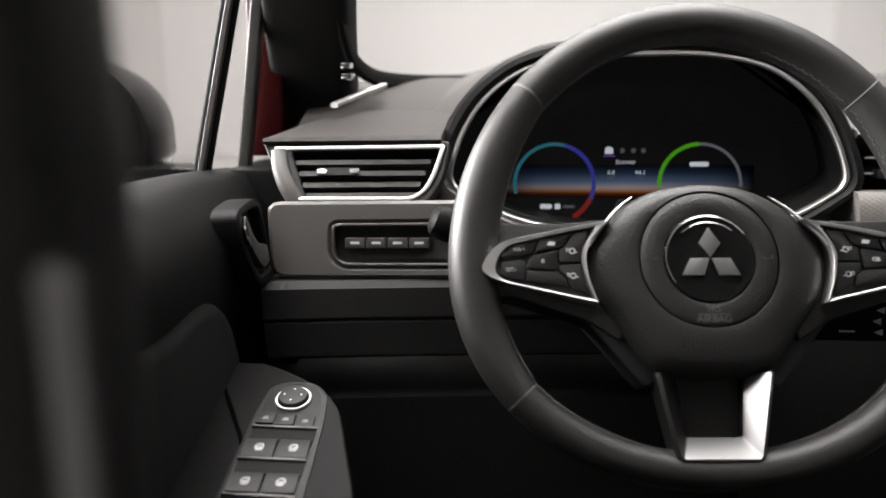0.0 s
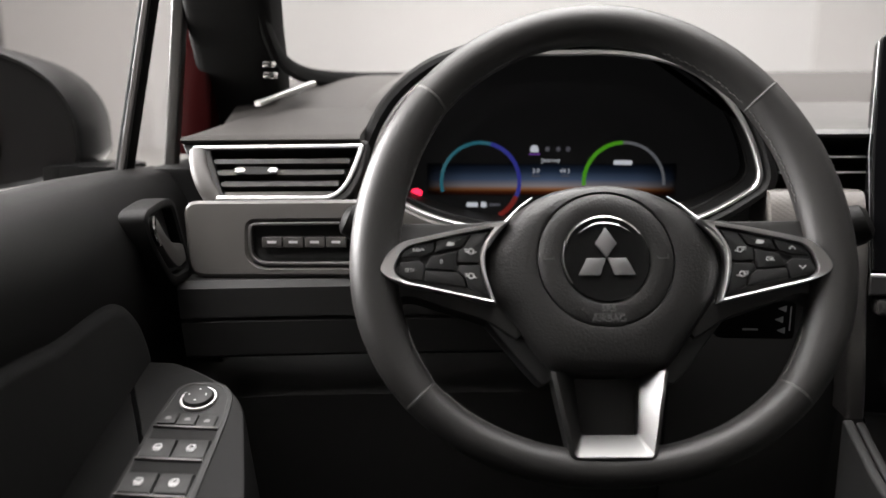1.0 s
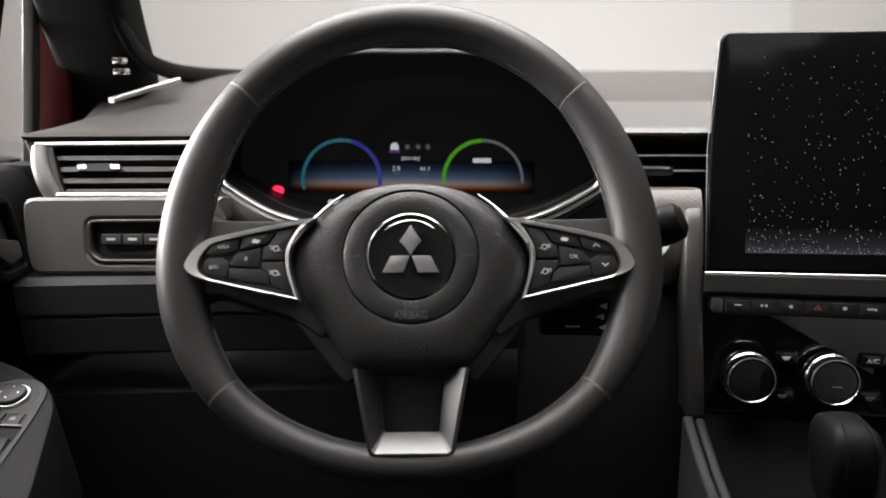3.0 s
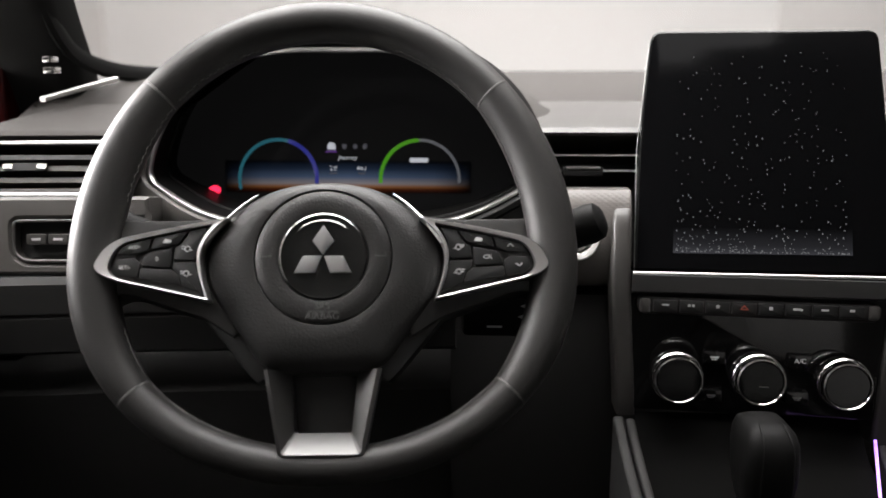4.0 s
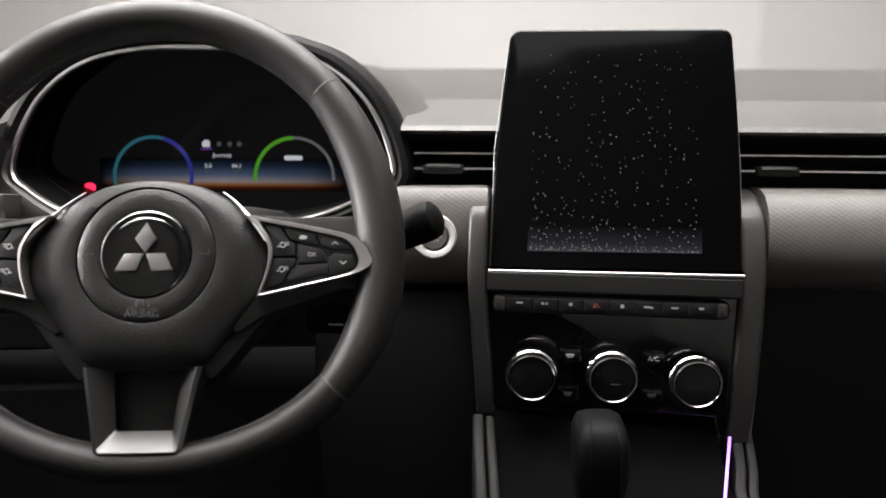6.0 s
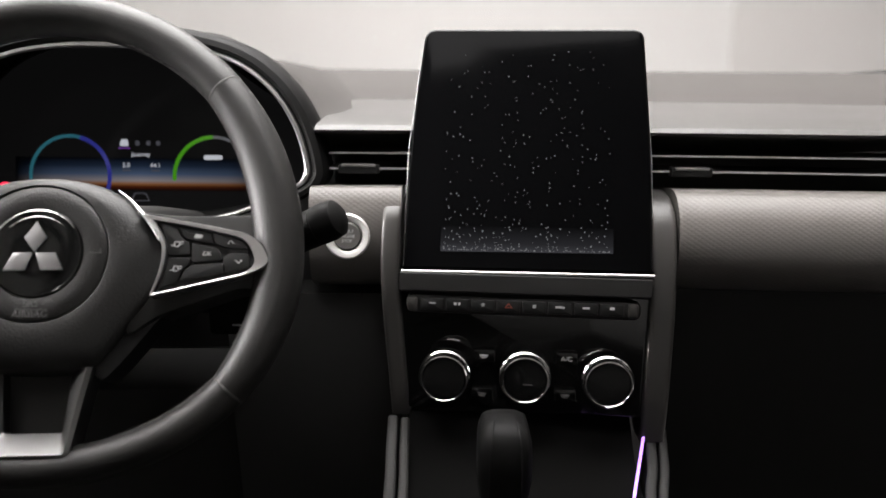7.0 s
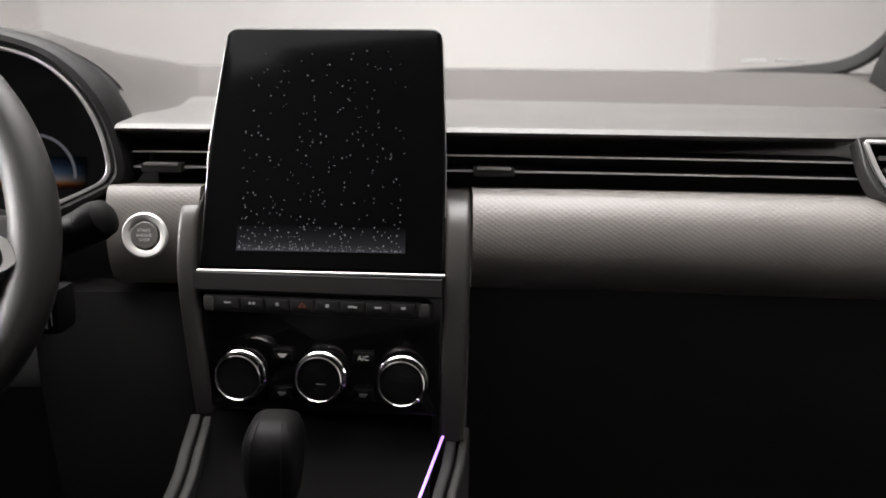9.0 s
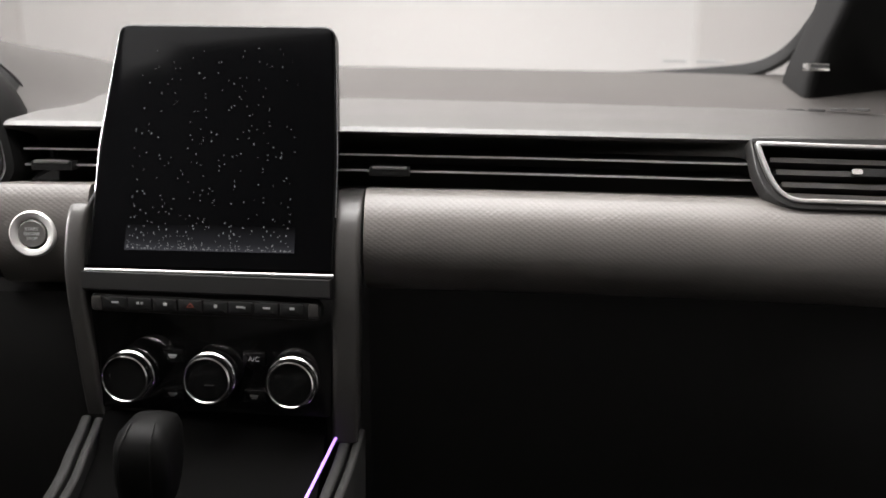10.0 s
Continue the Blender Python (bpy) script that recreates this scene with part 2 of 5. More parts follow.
def sweep(path, section, up, closed=False, scales=None):
    """A section of (across, along up) carried along a path of points."""
    path = [Vector(p) for p in path]
    up = Vector(up).normalized()
    rings, n = [], len(path)
    for i, p in enumerate(path):
        a = path[i - 1] if (closed or i) else p
        b = path[(i + 1) % n] if (closed or i < n - 1) else p
        t = (b - a).normalized()
        side = t.cross(up).normalized()
        top = side.cross(t)
        k = scales[i] if scales else 1.0
        rings.append([p + side * (x * k) + top * (y * k) for x, y in section])
    return loft(rings, loop=closed, caps=not closed)


def smooth_path(pts, steps=6, closed=False):
    """A Catmull-Rom line through the points."""
    pts = [Vector(p) for p in pts]
    n, out = len(pts), []
    for i in range(n if closed else n - 1):
        p0 = pts[i - 1] if (closed or i) else pts[0]
        p1, p2 = pts[i], pts[(i + 1) % n]
        p3 = pts[(i + 2) % n] if (closed or i + 2 < n) else pts[-1]
        for k in range(steps):
            t = k / steps
            out.append(0.5 * (2 * p1 + (p2 - p0) * t + (2 * p0 - 5 * p1 + 4 * p2 - p3) * t * t + (3 * p1 - p0 - 3 * p2 + p3) * t ** 3))
    if not closed:
        out.append(pts[-1])
    return out


def box(x0, y0, z0, x1, y1, z1, edge=0.0, m=None):
    bm = bmesh.new()
    bmesh.ops.create_cube(bm, size=1.0)
    for v in bm.verts:
        v.co = Vector(((x0 + x1) / 2 + v.co.x * (x1 - x0), (y0 + y1) / 2 + v.co.y * (y1 - y0), (z0 + z1) / 2 + v.co.z * (z1 - z0)))
    if edge:
        bmesh.ops.bevel(bm, geom=bm.edges[:], offset=edge, segments=2, affect="EDGES", profile=0.6)
    if m:
        bm.transform(m)
    return bm


def merge(*bms):
    out = bmesh.new()
    for b in bms:
        me = bpy.data.meshes.new("scratch")
        b.to_mesh(me)
        b.free()
        out.from_mesh(me)
        bpy.data.meshes.remove(me)
    return out


def lettering(name, text, size, m, mat, parent, label="", depth=0.0002):
    cu = bpy.data.curves.new(name, "FONT")
    cu.body, cu.size, cu.align_x, cu.align_y, cu.extrude = text, size, "CENTER", "CENTER", depth
    tmp = new("scratch", cu)
    me = bpy.data.meshes.new_from_object(tmp.evaluated_get(bpy.context.evaluated_depsgraph_get()))
    bpy.data.objects.remove(tmp)
    bpy.data.curves.remove(cu)
    bm = bmesh.new()
    bm.from_mesh(me)
    bpy.data.meshes.remove(me)
    bm.transform(m)
    return part(name, bm, mat, parent, label)


def bars(m, rects, depth=0.0003):
    """Small raised bars (x, y, width, height) in the frame m, as one bmesh."""
    return merge(*[plate([(x - w / 2, y - h / 2), (x + w / 2, y - h / 2), (x + w / 2, y + h / 2), (x - w / 2, y + h / 2)], depth, m, depth, 0) for x, y, w, h in rects])

# ---- studio ----
part_floor = tagged(part("floor", box(-8, -8, -0.1, 9, 12.2, 0.0), FLOOR), "pale smooth studio floor", "floor", kind="structure")
tagged(part("wall_front", box(-5.74, 12.0, 0, 4.45, 12.2, 5.2), WALL), "plain white studio wall", "wall", kind="structure")
tagged(part("wall_front_return", box(4.45, 11.93, 0, 9, 12.2, 5.2), WALL_PANEL), "plain white studio wall panel", "wall", kind="structure")
tagged(part("wall_front_curtain", box(-8, 11.9, 0, -5.74, 12.2, 5.2), WALL_PANEL), "off-white studio wall panel beside the white wall", "wall", kind="structure")
tagged(part("wall_left", box(-8.2, -8, 0, -8, 12.2, 5.2), WALL_GREY), "beige studio wall with fold shading painted as soft vertical streaks", "wall", kind="structure")
# Right and back walls, unseen, are made black to cut light on the car.
tagged(part("wall_right", box(9, -8, 0, 9.2, 12.2, 5.2), WALL_DARK), "unseen black wall added to hold back studio light", "wall", kind="structure")
tagged(part("wall_back", box(-8, -8.2, 0, 9, -8, 5.2), WALL_DARK), "unseen black wall added to hold back studio light", "wall", kind="structure")
tagged(part("ceiling", box(-8.2, -8.2, 5.2, 9.2, 12.2, 5.3), WALL), "plain white studio ceiling", "ceiling", kind="structure")

# ---- lines of the dashboard in plan ----
MID = 0.33


def bow(x, k):
    return k * ((x - MID) / 0.62) ** 2


def front_edge(x):
    return 0.184 - bow(x, 0.030)


def fascia_y(x):
    return 0.168 - bow(x, 0.040)


def screen_base(x):
    return 0.60 - bow(x, 0.215)


def span(x0, x1, n):
    return [x0 + (x1 - x0) * i / n for i in range(n + 1)]


# ---- body shell around the cabin ----
roof = thing("car_roof", (0.33, -0.9, 1.45), "grey cloth headlining under the red roof", "car roof", kind="structure")
part("headlining", box(-0.30, -2.3, 1.44, 1.01, -0.08, 1.47, 0.01), LINING, roof)
part("roof_skin", box(-0.33, -2.35, 1.475, 1.05, -0.09, 1.50, 0.01), RED_PAINT, roof)
tagged(part("cabin_floor", box(-0.48, -2.4, 0.30, 1.14, 0.9, 0.34), RUBBER), "black carpeted cabin floor", "floor", kind="structure")
tagged(part("rear_wall", box(-0.48, -2.44, 0.34, 1.14, -2.38, 1.47), LINING), "dark rear wall of the cabin", "wall", kind="structure")
tagged(part("firewall", box(-0.48, 0.62, 0.34, 1.14, 0.66, 1.04), PLASTIC_LOW), "black panel under the windscreen", "wall", kind="structure")

# windscreen
glass_rows = []
for k in range(9):
    t = k / 8
    glass_rows.append([(x * (1 - 0.1 * t) + 0.033 * t, screen_base(x) * (1 - t) + (-0.10 - bow(x, 0.05)) * t + 0.012, 1.074 + 0.372 * t + 0.035 * math.sin(math.pi * t)) for x in span(-0.36, 1.02, 18)])
wind = part("windscreen", loft(glass_rows, closed=False), GLASS)
tagged(wind, "clear raked windscreen glass", "windscreen", kind="structure")
wind.visible_shadow = False

# ---- dashboard ----
dash = thing("dashboard", (MID, 0.3, 0.7), "dark grey moulded dashboard with soft upper skin", "dashboard", kind="structure")


def crease(x):
    return front_edge(x) + (screen_base(x) - front_edge(x)) * 0.50


def end_drop(x):
    """The skin falls away towards the passenger's door."""
    e = max(0.0, x - 0.93) / 0.10
    return -0.012 * e * e


def door_round(x):
    """The driver's end curves down to the door."""
    d = max(0.0, -0.285 - x) / 0.083
    return -0.018 * d * d


def skin_rings(stations):
    rows = []
    for x in stations:
        f, c, e, r = front_edge(x), crease(x), end_drop(x), door_round(x)
        u = 0.0025 if x > 0.166 else 0.0
        if -0.2052 < x < 0.1662:
            f = 0.272
        rows.append([(x, f + 0.05, 1.012 + e), (x, f + 0.012, 1.0190 + e + u), (x, f + 0.002, 1.0208 + e + u), (x, f - 0.001, 1.0238 + e + u), (x, f + 0.003, 1.0268 + e + u), (x, f + 0.012, 1.0285 + e * 0.9 + r * 0.12 + u),
                     (x, (f + c) / 2, 1.0385 + e * 0.5 + r * 0.6), (x, c, 1.0475 + e * 0.3 + r), (x, c, 1.012 + e), (x, f + 0.06, 1.002 + e)])
    return rows


part("upper_skin", loft(skin_rings([-0.2055, -0.205, -0.1, 0.0, 0.1, 0.166, 0.1665] + span(0.19, 1.03, 40))), DASH_TOP, dash, "soft grey upper skin")
part("upper_skin_end", loft(skin_rings([-0.368 + 0.0095 * i for i in range(17)] + [-0.2058])), DASH_REAR, dash, "matt rounded end of the upper skin")
rings = []
for x in span(-0.362, 1.022, 56):
    c, b, e = crease(x), screen_base(x), end_drop(x) * 0.3 + door_round(x)
    rings.append([(x, c + 0.001, 1.046 + e), (x, c + 0.006, 1.0478 + e), (x, (c + b) / 2, 1.064 + e), (x, b, 1.0815 + e), (x, b + 0.03, 1.083 + e), (x, b + 0.03, 1.02), (x, c + 0.001, 1.02)])
part("rear_skin", loft(rings), DASH_REAR, dash, "matt darker skin at the windscreen base")

# fascia: embossed roll below the air slot
PROFILE = ((0.055, 0.972), (0.012, 0.9765), (0.0, 0.976), (-0.009, 0.9725), (-0.019, 0.964), (-0.0255, 0.953), (-0.0288, 0.940), (-0.0293, 0.927), (-0.0270, 0.915), (-0.0218, 0.905), (-0.0138, 0.897), (-0.0032, 0.890), (0.010, 0.884), (0.055, 0.878))


def fascia(name, x0, x1, mat, push=1.0, n=24, rise=0.0):
    return part(name, loft([[(x, fascia_y(x) + y * (push if y < 0 else 1), z + rise) for y, z in PROFILE] for x in span(x0, x1, n)]), mat, dash)


fascia("fascia_passenger", 0.489, 1.03, FASCIA)
fascia("fascia_centre", 0.164, 0.246, FASCIA, 0.45, 8)

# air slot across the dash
# Black sheet behind the slats stands for the shaded duct.
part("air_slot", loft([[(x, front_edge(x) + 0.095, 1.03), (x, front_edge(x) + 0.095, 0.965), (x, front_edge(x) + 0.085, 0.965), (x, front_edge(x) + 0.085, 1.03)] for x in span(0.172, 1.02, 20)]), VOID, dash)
for z in (1.0048, 0.9905):
    slat = part("slat", loft([[(x, fascia_y(x) + 0.026, z + 0.0012), (x, fascia_y(x) + 0.026, z - 0.0012), (x, fascia_y(x) + 0.075, z - 0.003), (x, fascia_y(x) + 0.075, z + 0.001)] for x in span(0.178, 0.832, 24)]), KEYCAP, dash)
    part("slat_edge", loft([[(x, fascia_y(x) + 0.0255, z + 0.0010), (x, fascia_y(x) + 0.0245, z + 0.0006), (x, fascia_y(x) + 0.0245, z - 0.0008), (x, fascia_y(x) + 0.0255, z - 0.001)] for x in span(0.178, 0.832, 24)]), SLAT_EDGE, slat, "thin satin front edge")
for x0 in (0.187, 0.490):
    y0 = fascia_y(x0 + 0.018) + 0.020
    tab = part("slider_tab", box(x0, y0 - 0.004, 0.9865, x0 + 0.037, y0 + 0.01, 0.9950, 0.0015), KEYCAP, dash)
    part("tab_edge", box(x0 + 0.003, y0 - 0.0050, 0.9928, x0 + 0.034, y0 + 0.001, 0.9956, 0.0008), BEZEL_SATIN, tab)

# lower passenger side: glove box
rings = [[(x, fascia_y(x) - 0.020 + d, z) for d, z in ((0.12, 0.886), (0.050, 0.886), (0.045, 0.881), (0.047, 0.84), (0.062, 0.76), (0.085, 0.68), (0.125, 0.60), (0.18, 0.58))] for x in span(0.489, 1.04, 20)]
glove = part("glove_box", loft(rings), PLASTIC_LOW, dash, "black glove box lid")
# driver's lower side
rings = [[(x, fascia_y(x) + d, z) for d, z in ((0.06, 0.900), (-0.018, 0.903), (-0.024, 0.897), (-0.022, 0.870), (-0.017, 0.8685), (-0.017, 0.8665), (-0.021, 0.865), (-0.015, 0.832), (-0.006, 0.827), (0.06, 0.825))] for x in span(-0.36, 0.09, 20)]
part("knee_panel", loft(rings), PLASTIC_LOW, dash)
rings = [[(x, fascia_y(x) + d, z) for d, z in ((0.12, 0.79), (0.022, 0.787), (0.012, 0.78), (0.014, 0.772), (0.05, 0.60), (0.12, 0.42), (0.2, 0.40))] for x in span(-0.40, 0.235, 16)]
part("kick_panel", loft(rings), PLASTIC_LOW, dash)

rings = [[(x, fascia_y(x) + d, z) for d, z in ((0.05, 0.878), (0.004, 0.877), (0.001, 0.85), (0.004, 0.78), (0.03, 0.62), (0.10, 0.60))] for x in span(0.085, 0.246, 8)]
part("centre_lower_panel", loft(rings), PLASTIC_LOW, dash)

# left fascia with its switch niche
fl = frame_of((-0.28, 0.1185, 0.935), (1, 0.045, 0), (0, 0.16, 1))
niche = fillet([(-0.0215, 0.0185), (0.10, 0.0195), (0.10, -0.021), (-0.012, -0.021), (-0.0215, -0.012)], [0.007, 0, 0, 0.008, 0.006], 5)
outer = fillet([(-0.080, 0.0375), (0.10, 0.0385), (0.10, -0.031), (-0.075, -0.031)], [0.012, 0, 0, 0.014], 5)


def resample(pts, n):
    pts = [Vector(p) for p in pts]
    seg = [(pts[(i + 1) % len(pts)] - pts[i]).length for i in range(len(pts))]
    total, out = sum(seg), []
    for k in range(n):
        d, i = total * k / n, 0
        while d > seg[i] and i < len(seg) - 1:
            d -= seg[i]
            i += 1
        out.append(tuple(pts[i].lerp(pts[(i + 1) % len(pts)], d / max(seg[i], 1e-9))))
    return out


side = part("fascia_driver", ring_plate(resample(outer, 72), resample(niche, 72), 0.05, fl, 0.0, 0.003), FASCIA_PLAIN, dash, "plain grey driver's fascia panel")
part("niche_rim", ring_plate(resample(inset(niche, 0.0006), 72), resample(inset(niche, 0.0035), 72), 0.01, fl, 0.0008, 0.0008), SHOULDER, side)
part("niche_floor", plate(inset(niche, 0.003), 0.002, fl, -0.010, 0), PLASTIC, side)
# Dark sheet over the niche floor paints the shade behind the keys.
part("niche_shade", plate(fillet([(-0.008, 0.006), (0.095, 0.006), (0.095, -0.014), (0.0, -0.014)], 0.004), 0.001, fl, -0.0085, 0), VOID, side)
for i in range(4):
    x = 0.0 + i * 0.0192
    key = part("switch_key", plate(fillet([(x - 0.009, 0.005), (x + 0.009, 0.005), (x + 0.009, -0.0045), (x - 0.009, -0.0045)], 0.002), 0.006, fl, -0.001, 0.001), SHOULDER, side)
    part("key_print", bars(fl @ Matrix.Translation((0, 0, -0.001)), [(x, 0.0005, 0.008, 0.0022)]), PRINT, key)


# ---- corner vents ----
def corner_vent(label, x_in, sx, y_in, y_out, z):
    """A vent whose inner upper corner is at x_in; sx = +1 runs to the right."""
    v = thing("corner_vent", (x_in + sx * 0.08, y_in, z - 0.05), label, "air vent", "corner vents")
    m = frame_of((x_in, y_in, z), (sx * 0.157, y_out - y_in, 0), (0, 0.48, 1))
    if sx < 0:
        m = m @ Matrix.Diagonal((1, 1, -1, 1))
    frame_out = [(0, 0), (0.159, -0.001), (0.138, -0.052), (0.034, -0.053), (0.018, -0.046), (0.008, -0.028)]
    rad = [0.002, 0.003, 0.006, 0.02, 0.012, 0.01]
    fo = resample(fillet(frame_out, rad, 5), 96)
    fi = resample(fillet([(0.007, -0.0045), (0.143, -0.0055), (0.128, -0.0495), (0.036, -0.0495), (0.023, -0.044), (0.0135, -0.028)], rad, 5), 96)

    def solid(outer_pts, inner_pts, depth, top, edge):
        return ring_plate(outer_pts, inner_pts, depth, m, top, edge)

    def slab(pts, depth, top):
        return loft([[m @ Vector((*p, top - depth)) for p in pts], [m @ Vector((*p, top)) for p in pts]])

    part("vent_frame", solid(fo, fi, 0.012, 0.001, 0.0008), PLASTIC, v, "dark vent surround")
    line = smooth_path([m @ Vector((*p, 0.001)) for p in ((0.158, -0.0025), (0.08, -0.0022), (0.0035, -0.0018))], 4) + smooth_path([m @ Vector((*p, 0.001)) for p in ((0.0035, -0.0022), (0.0085, -0.0180), (0.0150, -0.0345), (0.0230, -0.0455), (0.0350, -0.0512), (0.060, -0.0515), (0.139, -0.0510))], 5)
    part("vent_trim", sweep(line, fillet([(-0.0019, -0.002), (0.0019, -0.002), (0.0019, 0.0016), (-0.0019, 0.0016)], 0.0008, 2), m.to_3x3() @ Vector((0, 0, 1))), SATIN, v, "satin chrome trim")
    part("vent_lip", solid(resample(fillet([(x * 1.0 + dx, y + dy) for (x, y), (dx, dy) in zip(frame_out, ((-0.003, 0.004), (0.012, 0.008), (0.004, -0.006), (-0.002, -0.006), (-0.004, -0.005), (-0.005, -0.002)))], rad, 5), 96), fo, 0.02, 0.0005, 0.001), PLASTIC, v)
    part("vent_cheek", sweep(smooth_path([m @ Vector(p) for p in ((0.154, -0.004, -0.002), (0.152, -0.020, 0.000), (0.145, -0.038, 0.000), (0.136, -0.052, -0.003))], 5), circle(0.0085, 14, ry=0.006), m.to_3x3() @ Vector((0, 0, 1))), FASCIA_PLAIN, v, "rounded satin grey outer cheek")
    # Black sheet closes the vent and stands for its shaded depth.
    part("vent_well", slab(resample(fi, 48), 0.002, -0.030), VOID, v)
    well = loft([[m @ Vector((*p, h)) for p in fi] for h in (-0.001, -0.031)], caps=False)
    part("vent_wall", well, PLASTIC_LOW, v)
    for h in (-0.0135, -0.0245, -0.0355, -0.0455):
        x0, x1 = 0.010 + (-h) * 0.42, 0.147 - (-h) * 0.40
        part("vent_slat", slab([(x0, h + 0.0023), (x1, h + 0.0023), (x1, h - 0.0021), (x0, h - 0.0021)], 0.016, -0.006), SHOULDER, v)
    tab = part("vent_tab", slab(fillet([(0.082, -0.0205), (0.119, -0.0205), (0.119, -0.0275), (0.082, -0.0275)], 0.002), 0.008, -0.001), KEYCAP, v)
    for x in (0.0845, 0.1145):
        part("tab_tip", slab(fillet([(x - 0.0045, -0.0215), (x + 0.0045, -0.0215), (x + 0.0045, -0.0262), (x - 0.0045, -0.0262)], 0.002), 0.004, 0.0), CHROME, tab, "bright chrome tip")
    return v


corner_vent("satin-framed air vent in the driver's end of the dashboard", -0.2005, -1, 0.164, 0.152, 1.0185)
corner_vent("satin-framed air vent in the passenger's end of the dashboard", 0.8228, 1, 0.155, 0.135, 1.0255)

# ---- instrument cluster ----
CX = -0.02
BEZEL = [(0.0, 0.207, 1.0985), (0.05, 0.206, 1.098), (0.095, 0.203, 1.0905), (0.125, 0.199, 1.077), (0.150, 0.194, 1.055), (0.167, 0.189, 1.028), (0.177, 0.182, 0.998), (0.176, 0.178, 0.983), (0.163, 0.172, 0.973), (0.118, 0.152, 0.9545), (0.06, 0.140, 0.944), (0.0, 0.137, 0.942)]
loop_pts = [(CX + x, y, z) for x, y, z in BEZEL] + [(CX - x, y, z) for x, y, z in BEZEL[-2:0:-1]]
ring_line = smooth_path(loop_pts, 6, True)
centre = Vector((CX, 0.175, 1.02))
cluster = thing("instrument_cluster", (CX, 0.2, 0.94), "black instrument screen in a chrome-edged hood", "instrument cluster")


def spread(p, k, dy, flat=1.0):
    d = p - centre
    d.y = 0
    u = d.normalized()
    return Vector((p.x + u.x * k, p.y + dy, p.z + u.z * k * flat))


part("bezel", loft([[spread(p, a, b) for p in ring_line] for a, b in ((-0.0012, 0.004), (-0.0012, -0.001), (0.0005, -0.0025), (0.0035, -0.002), (0.0045, 0.001))], caps=False), BEZEL_SATIN, cluster, "thin polished chrome edge")
part("inner_wall", loft([[spread(p, -0.001, 0.003) for p in ring_line], [spread(p, 0.005, 0.02) for p in ring_line], [spread(p, 0.008, 0.284 - p.y) for p in ring_line]], caps=False), DOOR, cluster)
low_left = [p for p in ring_line if p.x < CX - 0.055 and p.z < 1.012]
part("hood_flank", loft([[spread(p, a, b) for p in low_left] for a, b in ((0.0040, 0.0005), (0.0075, -0.0050), (0.020, -0.0035), (0.034, 0.004), (0.040, 0.020))], closed=False), FASCIA_PLAIN, cluster, "grey flank below the screen hood")
part("hood_face", loft([[spread(p, a, b) for p in ring_line] for a, b in ((0.004, 0.001), (0.010, -0.004), (0.016, -0.002), (0.020, 0.006), (0.021, 0.03), (0.016, 0.05), (0.004, 0.055))], caps=False), DOOR, cluster, "black hood rim")
scr = frame_of((CX, 0.260, 0.955), (1, 0.0, 0), (0, 0.16, 1))
flat = [spread(p, 0.009, 0) for p in ring_line]
flat = [(p.x - CX, (p.z - 0.955) * 1.013) for p in flat]
part("screen_glass", plate(flat, 0.004, scr, 0.0, 0), CLUSTER_GLASS, cluster)

# cowl running back from the hood into the dash


def dash_height(y):
    return 1.029 + (y - 0.19) * 0.0975 if y < 0.38 else 1.0475 + (y - 0.38) * 0.165


rings = []
for y, cx, w in ((0.224, -0.02, 0.192), (0.26, -0.022, 0.192), (0.31, -0.03, 0.190), (0.37, -0.04, 0.185), (0.44, -0.05, 0.178), (0.51, -0.06, 0.170), (0.57, -0.06, 0.165)):
    base = dash_height(y) - 0.004
    k = min(1.0, (y - 0.224) / 0.09)
    row = []
    for x in span(-0.285, 0.285, 56):
        tight = (0.5 + 0.5 * math.cos(math.pi * min(1, abs(x) / w))) ** 0.72
        s = min(1.0, max(0.0, (abs(x) - 0.062) / ((0.175 if x < 0 else 0.166) + 0.012 * k)))
        row.append((cx + x, y, base + (1.1215 - 0.075 * max(0.0, y - 0.26) - base) * (tight * (1 - k) + (1 - s * s * (3 - 2 * s)) * k)))
    rings.append(row)
part("hood_cowl", loft(rings, closed=False), DASH_REAR, cluster, "soft grey cowl over the screen")

# ---- steering wheel ----
HUB = Vector((0, 0, 0.95))
WM = frame_of(HUB, (0.9968, 0.0796, 0.0005), (-0.034, 0.4201, 0.9068))
wheel = thing("steering_wheel", HUB, "black leather steering wheel with satin chrome spokes", "steering wheel")


def rim_point(a):
    """Centre line of the rim, flattened below; a runs clockwise from the top."""
    s, c = math.sin(a), math.cos(a)
    if c >= 0:
        u, v = 0.1705 * s, 0.1845 * c
    else:
        k = 2 / 2.1
        u, v = 0.1705 * math.copysign(abs(s) ** k, s), -0.1470 * abs(c) ** k
    return Vector((u, v, -0.0125 + 0.058 * v))


def rim_piece(name, a0, a1, n, mat, label="", grip=0.0):
    rings = []
    for i in range(n + 1):
        a = a0 + (a1 - a0) * i / n
        p = rim_point(a)
        t = (rim_point(a + 0.01) - rim_point(a - 0.01)).normalized()
        out = t.cross(Vector((0, 0, 1)))
        out = -out if out.dot(Vector((p.x, p.y, 0))) < 0 else out
        lump = grip * math.sin(math.pi * i / n) ** 0.8
        ring = []
        for j in range(20):
            b = 2 * math.pi * j / 20
            low = 0.0016 * max(0.0, -math.cos(a))
            ra, rb = 0.0150 - low, 0.0172 - low
            inward = lump if math.cos(b) < 0 else 0.0
            ring.append(WM @ (p + out * ((ra + inward) * math.cos(b)) + Vector((0, 0, rb * math.sin(b)))))
        rings.append(ring)
    return part(name, loft(rings), mat, wheel, label)


